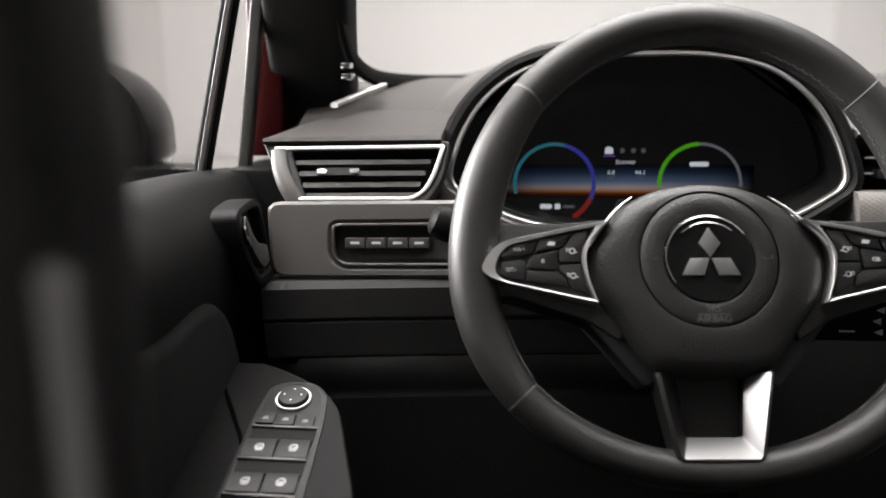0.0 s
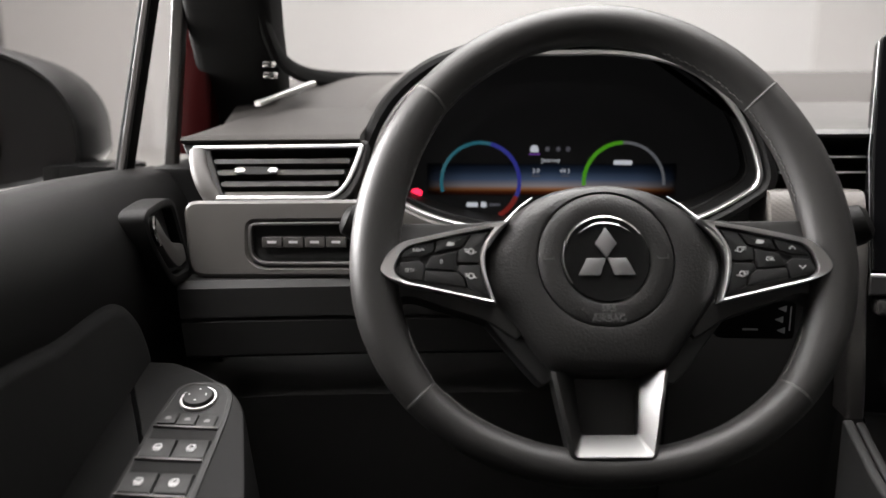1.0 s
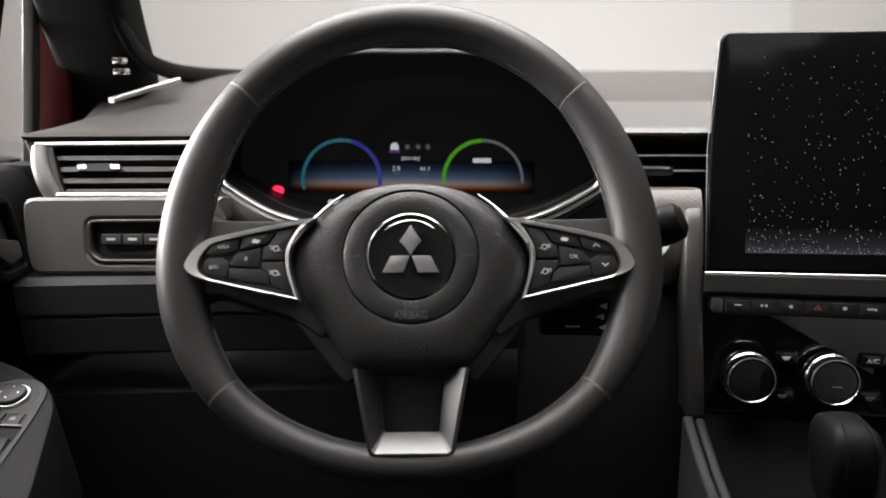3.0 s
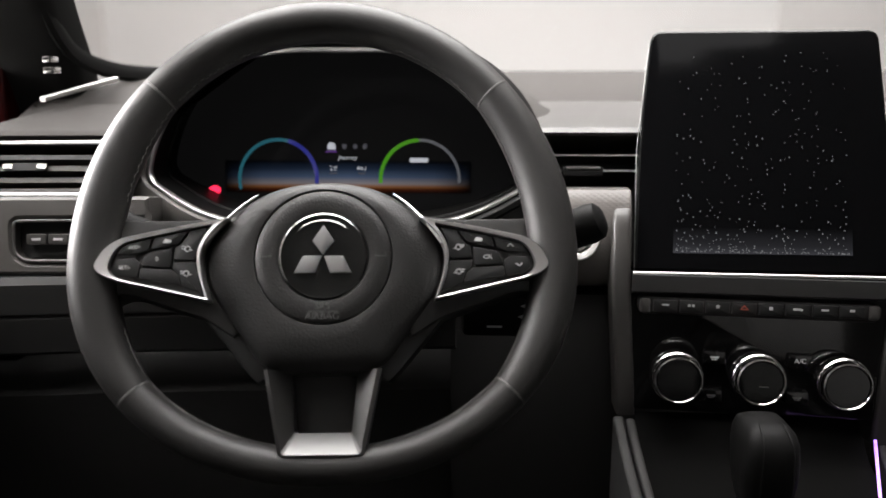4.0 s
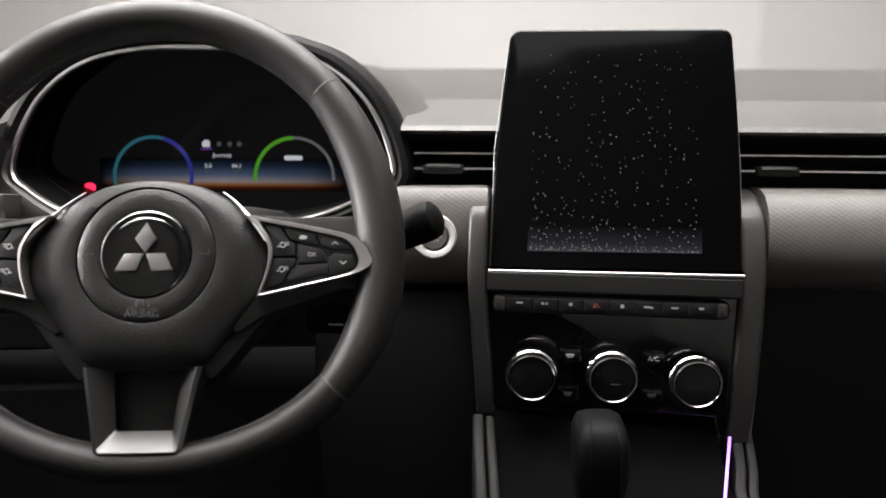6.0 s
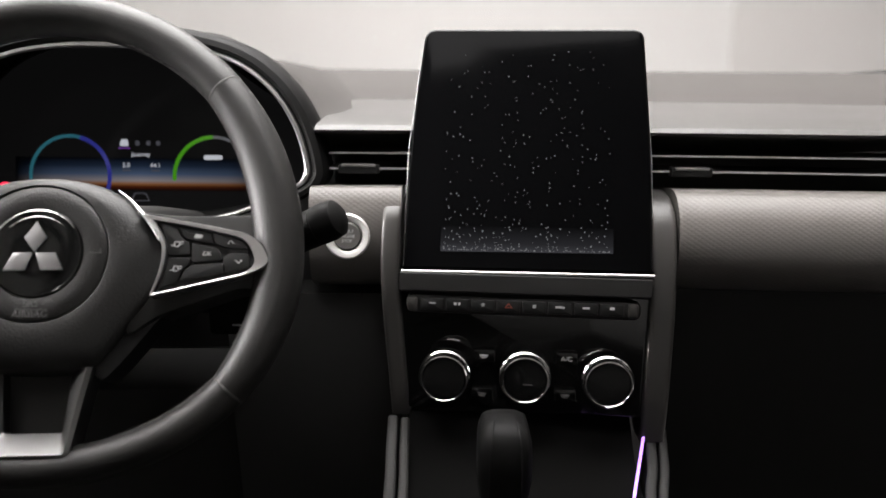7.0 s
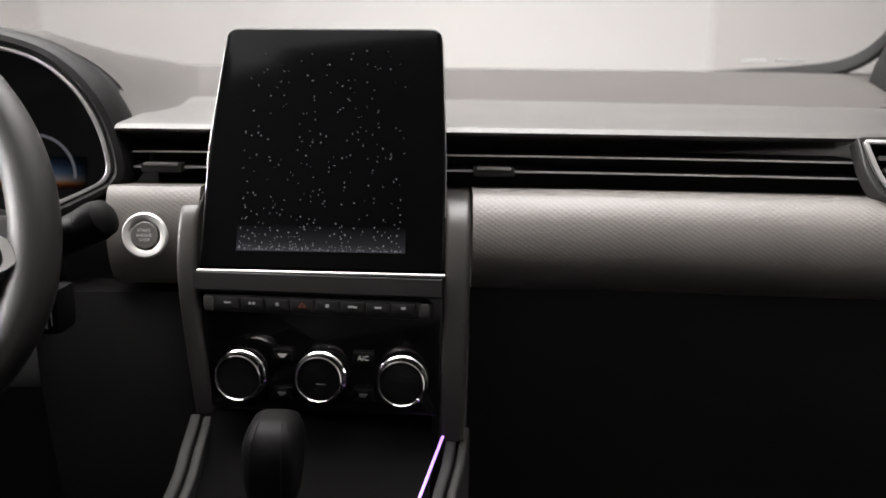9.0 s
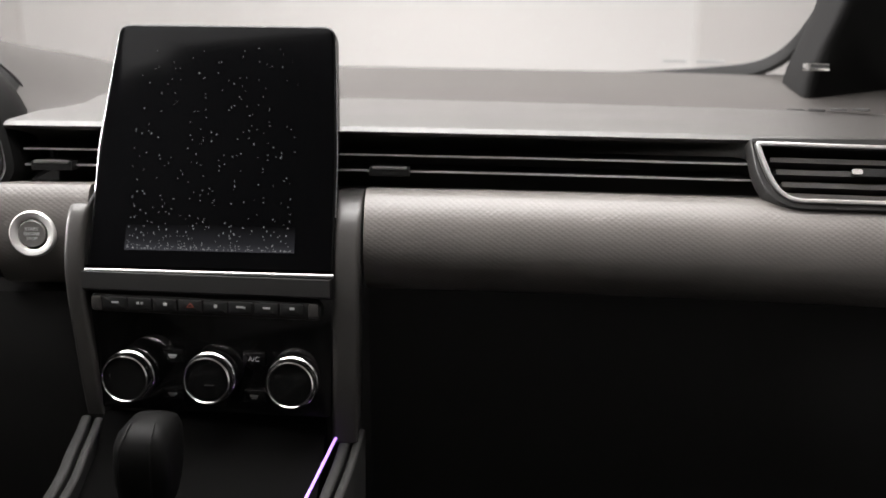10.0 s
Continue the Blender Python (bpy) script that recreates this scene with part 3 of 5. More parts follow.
A_UP, A_LOW = radians(47.2), radians(129.5)
rim_piece("rim_top", -A_UP + 0.006, A_UP - 0.006, 64, LEATHER, "smooth black leather rim")
rim_piece("rim_side", A_UP + 0.006, A_LOW - 0.006, 48, LEATHER, "black leather grip", 0.0065)
rim_piece("rim_side", -A_LOW + 0.006, -A_UP - 0.006, 48, LEATHER, "black leather grip", 0.0065)
rim_piece("rim_base", A_LOW + 0.006, 2 * math.pi - A_LOW - 0.006, 64, LEATHER, "smooth black leather rim")
for a in (A_UP, -A_UP, A_LOW, -A_LOW):
    rings = []
    thin = 0.0010 if abs(a) > 2 else 0.0
    for da, k in ((-0.008, 0.0135 - thin), (-0.005, 0.0149 - thin), (0.0, 0.0153 - thin), (0.005, 0.0149 - thin), (0.008, 0.0135 - thin)):
        p = rim_point(a + da)
        t = (rim_point(a + da + 0.01) - rim_point(a + da - 0.01)).normalized()
        out = t.cross(Vector((0, 0, 1)))
        rings.append([WM @ (p + out * (k * math.cos(2 * math.pi * j / 20)) + Vector((0, 0, k * 1.145 * math.sin(2 * math.pi * j / 20)))) for j in range(20)])
    part("rim_seam", loft(rings), THREAD, wheel)
stitches = []
for a0, a1 in ((0.35, A_UP - 0.02), (A_UP + 0.02, 1.32), (1.95, A_LOW - 0.02), (A_LOW + 0.03, math.pi - 0.32)):
    for sgn in (1, -1):
        n = int((a1 - a0) * 0.165 / 0.0036)
        for i in range(n):
            a = sgn * (a0 + (a1 - a0) * i / n)
            p = rim_point(a)
            t = (rim_point(a + 0.01) - rim_point(a - 0.01)).normalized()
            out = t.cross(Vector((0, 0, 1)))
            out = -out if out.dot(Vector((p.x, p.y, 0))) < 0 else out
            tilt = 0.0007 if i % 2 else -0.0007
            f = (abs(a) - A_UP - 0.006) / (A_LOW - A_UP - 0.012)
            grip = 0.0065 * math.sin(math.pi * f) ** 0.8 if 0 < f < 1 else 0.0
            q = p - out * (0.985 * (0.0150 + grip - 0.0016 * max(0.0, -math.cos(a)))) + Vector((0, 0, 0.0030 + tilt))
            stitches.append(box(-0.0013, -0.0005, -0.0006, 0.0013, 0.0005, 0.0006, 0, WM @ frame_of(q, t, out)))
tagged(part("rim_stitching", merge(*stitches), THREAD, wheel, "dark grey cross stitching"), kind="stuff")

# hub pad
half = [(0.0, 0.0580), (0.022, 0.0565), (0.041, 0.0515), (0.061, 0.0400), (0.078, 0.0230), (0.0860, 0.0090), (0.0875, -0.004), (0.0850, -0.018), (0.0785, -0.0310), (0.0600, -0.0560), (0.0475, -0.0725), (0.0400, -0.0785), (0.024, -0.0820)]
outline = [tuple(p)[:2] for p in smooth_path([(*p, 0) for p in half] + [(0.0, -0.0830, 0)] + [(-u, v, 0) for u, v in reversed(half[1:])], 5, True)]


def pad_ring(t, n, r=0.0497):
    """Between the outline (t = 0) and the ring round the emblem (t = 1)."""
    out = []
    for u, v in outline:
        a = math.atan2(v, u)
        out.append(WM @ Vector((u * (1 - t) + r * math.cos(a) * t, v * (1 - t) + r * math.sin(a) * t, n)))
    return out


part("hub_pad", loft([pad_ring(-0.03, -0.042), pad_ring(0.0, -0.017), pad_ring(0.05, -0.0105), pad_ring(0.15, -0.0064), pad_ring(0.35, -0.0024), pad_ring(0.7, 0.0004), pad_ring(0.96, 0.001), pad_ring(1.0, 0.0005), pad_ring(1.0, -0.003)]), PAD_SKIN, wheel, "pebbled black airbag cover")
part("centre_pad", lathe([(0.0487, -0.004), (0.0487, 0.0), (0.0476, 0.0010), (0.040, 0.0016), (0.034, 0.0014), (0.0325, 0.0008), (0.0320, -0.001)], WM, 64), PAD_SKIN, wheel, "round pebbled centre of the airbag cover")
emblem = part("emblem_disc", lathe([(0.0320, -0.002), (0.0320, 0.0012), (0.0308, 0.0018), (0.0295, 0.0014), (0.012, 0.0020), (0.0005, 0.0021)], WM, 64), GLOSS, wheel, "gloss black emblem disc")
arc_pts = [WM @ Vector((0.0308 * math.cos(a), 0.0308 * math.sin(a), 0.0020)) for a in span(radians(35), radians(215), 30)]
part("emblem_ring", sweep(arc_pts, circle(0.0006, 8), WM.to_3x3() @ Vector((0, 0, 1))), CHROME, emblem, "bright chrome arc")
arc_pts = [WM @ Vector((0.0262 * math.cos(a), 0.0262 * math.sin(a), 0.0022)) for a in span(radians(50), radians(135), 20)]
part("emblem_ring", sweep(arc_pts, circle(0.0004, 8), WM.to_3x3() @ Vector((0, 0, 1))), CHROME, emblem)
for pts in ([(0, 0.0225), (0.0079, 0.0107), (0, 0.0003), (-0.0079, 0.0107)], [(-0.0006, -0.0001), (-0.0052, -0.0127), (-0.0206, -0.0127), (-0.0142, -0.0001)], [(0.0006, -0.0001), (0.0142, -0.0001), (0.0206, -0.0127), (0.0052, -0.0127)]):
    part("emblem_lozenge", plate(pts, 0.0015, WM, 0.0042, 0.0010), LOZENGE, emblem, "raised satin chrome lozenge")
lettering("airbag_mark", "SRS", 0.0070, WM @ Matrix.Translation((0, -0.0362, 0.0021)), EMBOSSED, wheel, "embossed airbag lettering")
lettering("airbag_mark", "AIRBAG", 0.0070, WM @ Matrix.Translation((0, -0.0434, 0.0019)), EMBOSSED, wheel)
part("airbag_rule", bars(WM @ Matrix.Translation((0, 0, 0.0014)), [(0, -0.0398, 0.022, 0.0006)]), EMBOSSED, wheel)
for s in (-1, 1):
    part("horn_mark", bars(WM @ Matrix.Translation((0, 0, 0.0014)), [(s * 0.041, 0.0, 0.008, 0.0005), (s * 0.0445, 0.0012, 0.0006, 0.0032), (s * 0.0375, 0.0006, 0.0006, 0.0018)]), EMBOSSED, wheel)

# spokes: black body, chrome frame, key panel, keys
for s in (-1, 1):
    def flip(pts):
        return [(s * -x, y) for x, y in (pts if s < 0 else list(reversed(pts)))]
    body = [(-0.060, 0.034), (-0.10, 0.0305), (-0.150, 0.031), (-0.166, 0.036), (-0.170, 0.0), (-0.166, -0.034), (-0.144, -0.0235), (-0.1025, -0.0375), (-0.086, -0.0425), (-0.060, -0.060)]
    part("spoke_body", plate(resample(fillet(flip(body), 0.008, 4), 60), 0.030, WM, -0.0105, 0.004), PLASTIC, wheel)
    frame_out = [(-0.068, 0.0290), (-0.110, 0.0215), (-0.147, 0.0135), (-0.1575, 0.0045), (-0.1630, -0.0070), (-0.157, -0.0130), (-0.147, -0.0165), (-0.0795, -0.0318), (-0.0860, -0.012), (-0.0875, 0.004), (-0.081, 0.018)]
    frame_in = [(-0.0800, 0.0235), (-0.110, 0.0178), (-0.1425, 0.0100), (-0.1490, 0.003), (-0.1520, -0.0062), (-0.150, -0.0115), (-0.144, -0.0153), (-0.0825, -0.0292), (-0.0890, -0.012), (-0.0906, 0.004), (-0.0865, 0.014)]
    rad = [0.001, 0.02, 0.008, 0.01, 0.008, 0.005, 0.008, 0.001, 0.01, 0.01, 0.01]
    rr = rad if s < 0 else list(reversed(rad))
    # corner by corner, so that both outlines stay in step
    fo, fi = fillet(flip(frame_out), rr, 4), fillet(flip(frame_in), rr, 4)
    rows = [[WM @ Vector((*p, h)) for p in q] for q, h in ((fo, -0.012), (fo, 0.0015), (inset(fo, 0.0006), 0.0026), (inset(fi, -0.0006), 0.0022), (fi, 0.0006), (fi, -0.006))]
    part("spoke_frame", loft(rows, caps=False, loop=True), SATIN, wheel, "satin chrome spoke frame")
    panel = part("key_panel", plate(resample(inset(fi, -0.0002), 60), 0.010, WM, -0.0025, 0), VOID, wheel)
    caps_of = [[(-0.1475, 0.0015), (-0.144, 0.0080), (-0.1385, 0.0110), (-0.1215, 0.0150), (-0.1245, 0.0055), (-0.1325, 0.0025)],
            [(-0.1490, -0.0100), (-0.1475, -0.0010), (-0.1340, 0.0000), (-0.1290, -0.0040), (-0.1310, -0.0155), (-0.1450, -0.0125)],
            [(-0.1205, 0.0152), (-0.0965, 0.0195), (-0.1030, 0.0095), (-0.1230, 0.0055)],
            [(-0.0955, 0.0197), (-0.0830, 0.0222), (-0.0880, 0.0120), (-0.0905, -0.0025), (-0.1068, -0.0020), (-0.1058, 0.0075), (-0.1020, 0.0090)],
            [(-0.1295, -0.0045), (-0.1255, 0.0030), (-0.1070, 0.0072), (-0.1080, -0.0078), (-0.1285, -0.0065)],
            [(-0.1302, -0.0075), (-0.1080, -0.0088), (-0.1025, -0.0125), (-0.1000, -0.0205), (-0.1302, -0.0155)],
            [(-0.1065, -0.0035), (-0.0905, -0.0035), (-0.0880, -0.0140), (-0.0845, -0.0265), (-0.0985, -0.0215), (-0.1015, -0.0130), (-0.1065, -0.0085)]]
    marks = [(-0.1345, 0.0075), (-0.1405, -0.0072), (-0.1115, 0.0118), (-0.0968, 0.0062), (-0.1180, -0.0012), None, (-0.0968, -0.0118)]
    for i, (pts, mark) in enumerate(zip(caps_of, marks)):
        key = part("spoke_key", plate(fillet(flip([tuple(p) for p in inset(pts, 0.00035)]), 0.0012, 3), 0.006, WM, 0.0004, 0.0005), KEYCAP, panel)
        if mark:
            at = WM @ Matrix.Translation((s * -mark[0], mark[1], 0.0005))
            words = {0: "RES/+", 1: "SET/-", 4: "0"} if s < 0 else {4: "OK"}
            if i in words:
                lettering("key_print", words[i], 0.0044 if i == 4 else 0.0036, at, PRINT, panel)
            elif s > 0 and i in (0, 1):
                up = 1 if i == 0 else -1
                arm = [merge(plate([(-0.0026, -0.001 * up), (-0.002, -0.0016 * up), (0.0002, 0.0006 * up), (0, 0.0014 * up)], 0.0003, at, 0.0003, 0), plate([(0.0026, -0.001 * up), (0.002, -0.0016 * up), (-0.0002, 0.0006 * up), (0, 0.0014 * up)], 0.0003, at, 0.0003, 0))]
                part("key_print", arm[0], PRINT, panel)
            elif i == 2:
                part("key_print", merge(plate(fillet([(-0.0032, -0.0012), (0.002, -0.0016), (0.0034, 0.0006), (-0.0016, 0.0018)], 0.0006), 0.0003, at, 0.0003, 0)), PRINT, panel)
            else:
                part("key_print", merge(ring_plate(circle(0.0022, 16), circle(0.0015, 16), 0.0003, at, 0.0003, 0.00005), bars(at, [(s * 0.0033, 0.0016, 0.0026, 0.0006), (s * 0.0033, 0.0, 0.0022, 0.0006), (-s * 0.003, -0.001, 0.0016, 0.0006)])), PRINT, panel)
    for y in (0.0012, -0.0004):
        part("key_rib", bars(WM @ Matrix.Translation((0, 0, -0.001)), [(s * 0.1402, y, 0.0125, 0.0007)], 0.0012), KEYCAP, panel)
    edge_line = smooth_path([WM @ Vector((s * u, v, n)) for u, v, n in ((0.0500, 0.0492, -0.010), (0.0600, 0.0410, -0.008), (0.0690, 0.0310, -0.005), (0.0775, 0.0205, -0.0015), (0.0850, 0.0095, 0.0005))], 5)
    part("pad_trim", sweep(edge_line, circle(0.0015, 8), WM.to_3x3() @ Vector((0, 0, 1)), scales=[0.35 + 0.65 * min(1, i / 10) for i in range(len(edge_line))]), SATIN, wheel, "thin satin chrome line beside the pad")
    # lower arm beside the pad
    arm = [(-0.078, -0.024), (-0.0920, -0.0355), (-0.0860, -0.0430), (-0.0570, -0.0785), (-0.0460, -0.090), (-0.034, -0.080), (-0.045, -0.070), (-0.064, -0.045)]
    part("lower_arm", plate(resample(fillet(flip(arm), 0.004, 4), 48), 0.030, WM, -0.0150, 0.003), KEYCAP, wheel, "black lower arm beside the pad")
# bottom spoke: deep bevelled frame, open upwards
o2 = [(-0.0415, -0.0795), (-0.0300, -0.1375), (-0.0275, -0.1405), (0.0275, -0.1405), (0.0300, -0.1375), (0.0415, -0.0795)]
i2 = [(-0.0240, -0.0795), (-0.0200, -0.1225), (-0.0190, -0.1235), (0.0190, -0.1235), (0.0200, -0.1225), (0.0240, -0.0795)]
e2 = [(-0.0385, -0.0795), (-0.0275, -0.1362), (-0.0255, -0.1380), (0.0255, -0.1380), (0.0275, -0.1362), (0.0385, -0.0795)]
rows = [[WM @ Vector((*p, h)) for p in q] for q, h in ((o2, -0.030), (o2, -0.0075), (e2, -0.0055), (i2, -0.0200), (i2, -0.034))]
part("bottom_spoke", loft(rows, closed=False), SPOKE_SATIN, wheel, "satin chrome bottom spoke", 25)
part("spoke_back", plate([(-0.030, -0.080), (-0.024, -0.128), (0.024, -0.128), (0.030, -0.080)], 0.004, WM, -0.031, 0), PLASTIC_LOW, wheel)

# steering column and stalks
column = thing("steering_column", (0, 0.12, 0.86), "black plastic steering column shroud", "steering column")
rings = []
for y, w, z0, z1 in ((0.045, 0.035, 0.91, 0.965), (0.06, 0.052, 0.885, 0.975), (0.12, 0.062, 0.86, 0.965), (0.19, 0.066, 0.85, 0.95)):
    rings.append([(0.005 + x, y, z) for x, z in fillet([(-w, z0), (w, z0), (w * 0.9, z1), (-w * 0.9, z1)], 0.018, 5)])
part("shroud", loft(rings), PLASTIC_LOW, column)


def stalk(label, root, tip, r):
    st = thing("column_stalk", root, label, "stalk", "column stalks")
    axis = Vector(tip) - Vector(root)
    n = axis.length
    m = frame_of(root, axis.cross(Vector((0, 0, 1))), axis.cross(axis.cross(Vector((0, 0, 1)))))
    if (m.to_3x3() @ Vector((0, 0, 1))).dot(axis) < 0:
        m = m @ Matrix.Rotation(math.pi, 4, "X")
    part("lever", lathe([(r * 0.62, 0), (r * 0.75, n * 0.4), (r * 0.95, n * 0.66), (r * 1.0, n * 0.85), (r * 0.95, n * 0.855)], m, 28), ARMREST, st)
    part("twist_cap", lathe([(r * 0.92, n * 0.85), (r * 1.03, n * 0.86), (r * 1.05, n * 0.93), (r * 0.95, n * 0.975), (r * 0.6, n), (0.0004, n * 1.005)], m, 28), ARMREST, st)
    out = Vector((0, -0.93, 0.36))
    f = frame_of(Vector(root) + axis * 0.76 + out * r * 0.965, axis, out.cross(axis))
    part("stalk_print", bars(f, [(0.006, 0.0, 0.0025, 0.009), (-0.004, 0.001, 0.0018, 0.007), (-0.010, 0.0, 0.0018, 0.008)], 0.0006), PRINT, st)
    return st


stalk("black wiper stalk with pale symbols beside the steering wheel", (0.075, 0.095, 0.905), (0.207, 0.060, 0.969), 0.0150)
stalk("black indicator stalk with a round pale end", (-0.075, 0.100, 0.905), (-0.207, 0.080, 0.965), 0.0135)

# ---- centre console ----
TM = frame_of((0.2488, 0.1391, 0.9071), (0.9965, -0.0831, 0.0107), (0.016, 0.315, 0.949))
tablet = thing("touchscreen", (0.355, 0.135, 0.905), "tall black glass touchscreen standing on the console", "touchscreen")
edge_pts = [(0.0, 0.001), (0.2155, 0.001), (0.2150, 0.10), (0.2080, 0.2185), (0.0135, 0.2200), (0.0022, 0.11)]
tab_out = fillet(edge_pts, [0.001, 0.001, 0.05, 0.010, 0.010, 0.05], 6)
part("casing", plate(tab_out, 0.016, TM, -0.0012, 0.001), GLOSS, tablet)
glass = part("glass", plate(inset(tab_out, 0.0015), 0.003, TM, 0.0, 0.0012), SCREEN, tablet, "black glass face")
part("foot_trim", sweep([TM @ Vector((a, -0.0008, -0.0005)) for a in (-0.0015, 0.1, 0.2170)], circle(0.0017, 12), TM.to_3x3() @ Vector((0, 0, 1))), SATIN, tablet, "thin chrome foot strip")
for pts in ([(-0.0004, 0.002), (0.0010, 0.11), (0.0120, 0.212)], [(0.2157, 0.05), (0.2152, 0.10), (0.2085, 0.206)]):
    part("side_trim", sweep([TM @ Vector((*p, -0.004)) for p in pts], circle(0.00045, 8), TM.to_3x3() @ Vector((0, 0, 1))), SATIN, tablet, "thin bright side edge")
part("display_glow", plate([(0.0325, 0.0174), (0.1822, 0.0178), (0.1822, 0.040), (0.0329, 0.040)], 0.0003, TM, 0.0003, 0), ramp_glow("dim_display_light", [(0, (0.10, 0.10, 0.115)), (0.35, (0.035, 0.035, 0.04)), (1, (0, 0, 0))], 0.42), glass, "faint grey glow along the foot of the display")

# console face
CM = frame_of((0.355, 0.1335, 0.84), (1, -0.081, 0), (0, 0.05, 1))
console = thing("centre_console", (0.355, 0.13, 0.77), "gloss black centre console with climate knobs", "console")
part("face", plate(fillet([(-0.103, -0.062), (0.107, -0.062), (0.110, 0.066), (-0.110, 0.066)], 0.006), 0.05, CM, 0.0, 0.002), GLOSS, console)
part("upper_step", loft([[CM @ Vector((x, y, z)) for y, z in ((0.048, 0.0005), (0.0485, 0.0095), (0.051, 0.0120), (0.0655, 0.0120), (0.0655, -0.01))] for x in span(-0.1085, 0.1085, 8)]), PLASTIC_LOW, console)
kb = CM @ Matrix.Translation((0, 0.0385, 0))
bar = part("key_bar", plate(fillet([(-0.103, -0.0085), (0.101, -0.0095), (0.101, 0.0070), (-0.103, 0.0085)], 0.0075, 6), 0.02, kb, 0.010, 0.003), PLASTIC, console, "dark grey key bar with rounded ends")
for x in (-0.0965, 0.0945):
    part("end_cap", plate(fillet([(x - 0.0052, -0.0072), (x + 0.0045, -0.0072), (x + 0.0045, 0.0062), (x - 0.0052, 0.0062)], 0.003, 4), 0.006, kb, 0.0116, 0.0022), SHOULDER, bar, "satin grey end cap")
icons = [[(0, 0, 0.006, 0.0014)], [(-0.002, 0, 0.0024, 0.0022), (0.0015, 0, 0.002, 0.0022)], [(0, 0, 0.0035, 0.003)], [(0, 0, 0.005, 0.003)], [(0, 0, 0.003, 0.003)], [(-0.001, 0, 0.006, 0.0018), (0.003, -0.0004, 0.0018, 0.0018)], [(0, 0, 0.006, 0.0016)], [(0, 0.0003, 0.004, 0.0022)]]
for i in range(8):
    x = -0.0905 + 0.0222 * (i + 0.5)
    key = part("console_key", plate(fillet([(x - 0.0102, -0.0056), (x + 0.0102, -0.0058), (x + 0.0102, 0.0050), (x - 0.0102, 0.0054)], 0.001), 0.006, kb, 0.0118, 0.0008), KEYCAP, bar)
    if i == 3:
        tri = kb @ Matrix.Translation((x, 0.0008, 0.0119))
        part("key_print", ring_plate([(-0.0036, -0.002), (0.0036, -0.002), (0, 0.0026)], [(-0.0022, -0.0013), (0.0022, -0.0013), (0, 0.0012)], 0.0003, tri, 0.0003, 0.00005), PRINT_RED, key, "dull red hazard triangle")
    elif i == 2:
        star = [(0.0024 * (1 if k % 2 == 0 else 0.45) * math.sin(math.pi * k / 5), 0.0024 * (1 if k % 2 == 0 else 0.45) * math.cos(math.pi * k / 5)) for k in range(10)]
        part("key_print", plate(star, 0.0003, kb @ Matrix.Translation((x, 0.001, 0.0122)), 0, 0), PRINT, key)
    else:
        part("key_print", bars(kb @ Matrix.Translation((x, 0.001, 0.0118)), icons[i]), PRINT, key)

KNOBS = [(0.286, 0.112, 0.817), (0.3565, 0.1105, 0.817), (0.4285, 0.107, 0.8155)]
for p in KNOBS:
    km = frame_of(p, (0.998, -0.06, 0), (0, 0.10, 1))
    knob = part("climate_knob", lathe([(0.0225, -0.028), (0.0228, -0.018), (0.0215, -0.0165), (0.0195, -0.012), (0.0192, -0.004), (0.0185, -0.001), (0.0178, 0.0)], km, 56), GLOSS, console, "black climate knob with chrome rings")
    part("knob_ring", lathe([(0.0208, -0.006), (0.0212, -0.001), (0.0206, 0.0012), (0.0194, 0.0016), (0.0186, 0.0006), (0.0184, -0.004)], km, 56), CHROME, knob, "polished chrome ring")
    part("rear_ring", lathe([(0.0222, -0.0105), (0.0229, -0.0092), (0.0229, -0.0078), (0.0220, -0.0068), (0.0212, -0.0075)], km, 56), CHROME, knob, "thin chrome ring behind the grip")
    rim = [[km @ Vector(((0.0216 + (0.0007 if k % 2 else 0)) * math.cos(2 * math.pi * k / 72), (0.0216 + (0.0007 if k % 2 else 0)) * math.sin(2 * math.pi * k / 72), h)) for k in range(72)] for h in (-0.0165, -0.0105)]
    part("knob_grip", loft(rim), GLOSS, knob, "fluted black grip")
    part("knob_face", lathe([(0.0186, -0.003), (0.0180, -0.0012), (0.010, -0.0008), (0.0004, -0.0008)], km, 40), GLOSS, knob)
part("knob_pointer", bars(frame_of(KNOBS[1], (0.998, -0.06, 0), (0, 0.10, 1)), [(0.002, -0.004, 0.008, 0.0008)]), PRINT_DIM, console)
for x, y, w in ((-0.0335, -0.009, 0.0105), (-0.0345, -0.0445, 0.0105), (0.0395, -0.009, 0.0105), (0.0392, -0.043, 0.0105)):
    key = part("climate_key", plate(fillet([(x - w, y - 0.006), (x + w, y - 0.006), (x + w * 0.9, y + 0.006), (x - w * 0.9, y + 0.006)], 0.0015), 0.006, CM, 0.004, 0.001), GLOSS, console)
    at = CM @ Matrix.Translation((x, y, 0.0041))
    if x > 0 and y > -0.02:
        lettering("key_print", "A/C", 0.0062, at, PRINT, key)
    else:
        part("key_print", merge(plate(fillet([(-0.0042, 0.0014), (0.0042, 0.0014), (0.0030, -0.0006), (-0.0030, -0.0006)], 0.0006), 0.0003, at, 0.0003, 0), bars(at, [(0, -0.0016, 0.005, 0.0006)])), PRINT if y > -0.02 else PRINT_DIM, key)

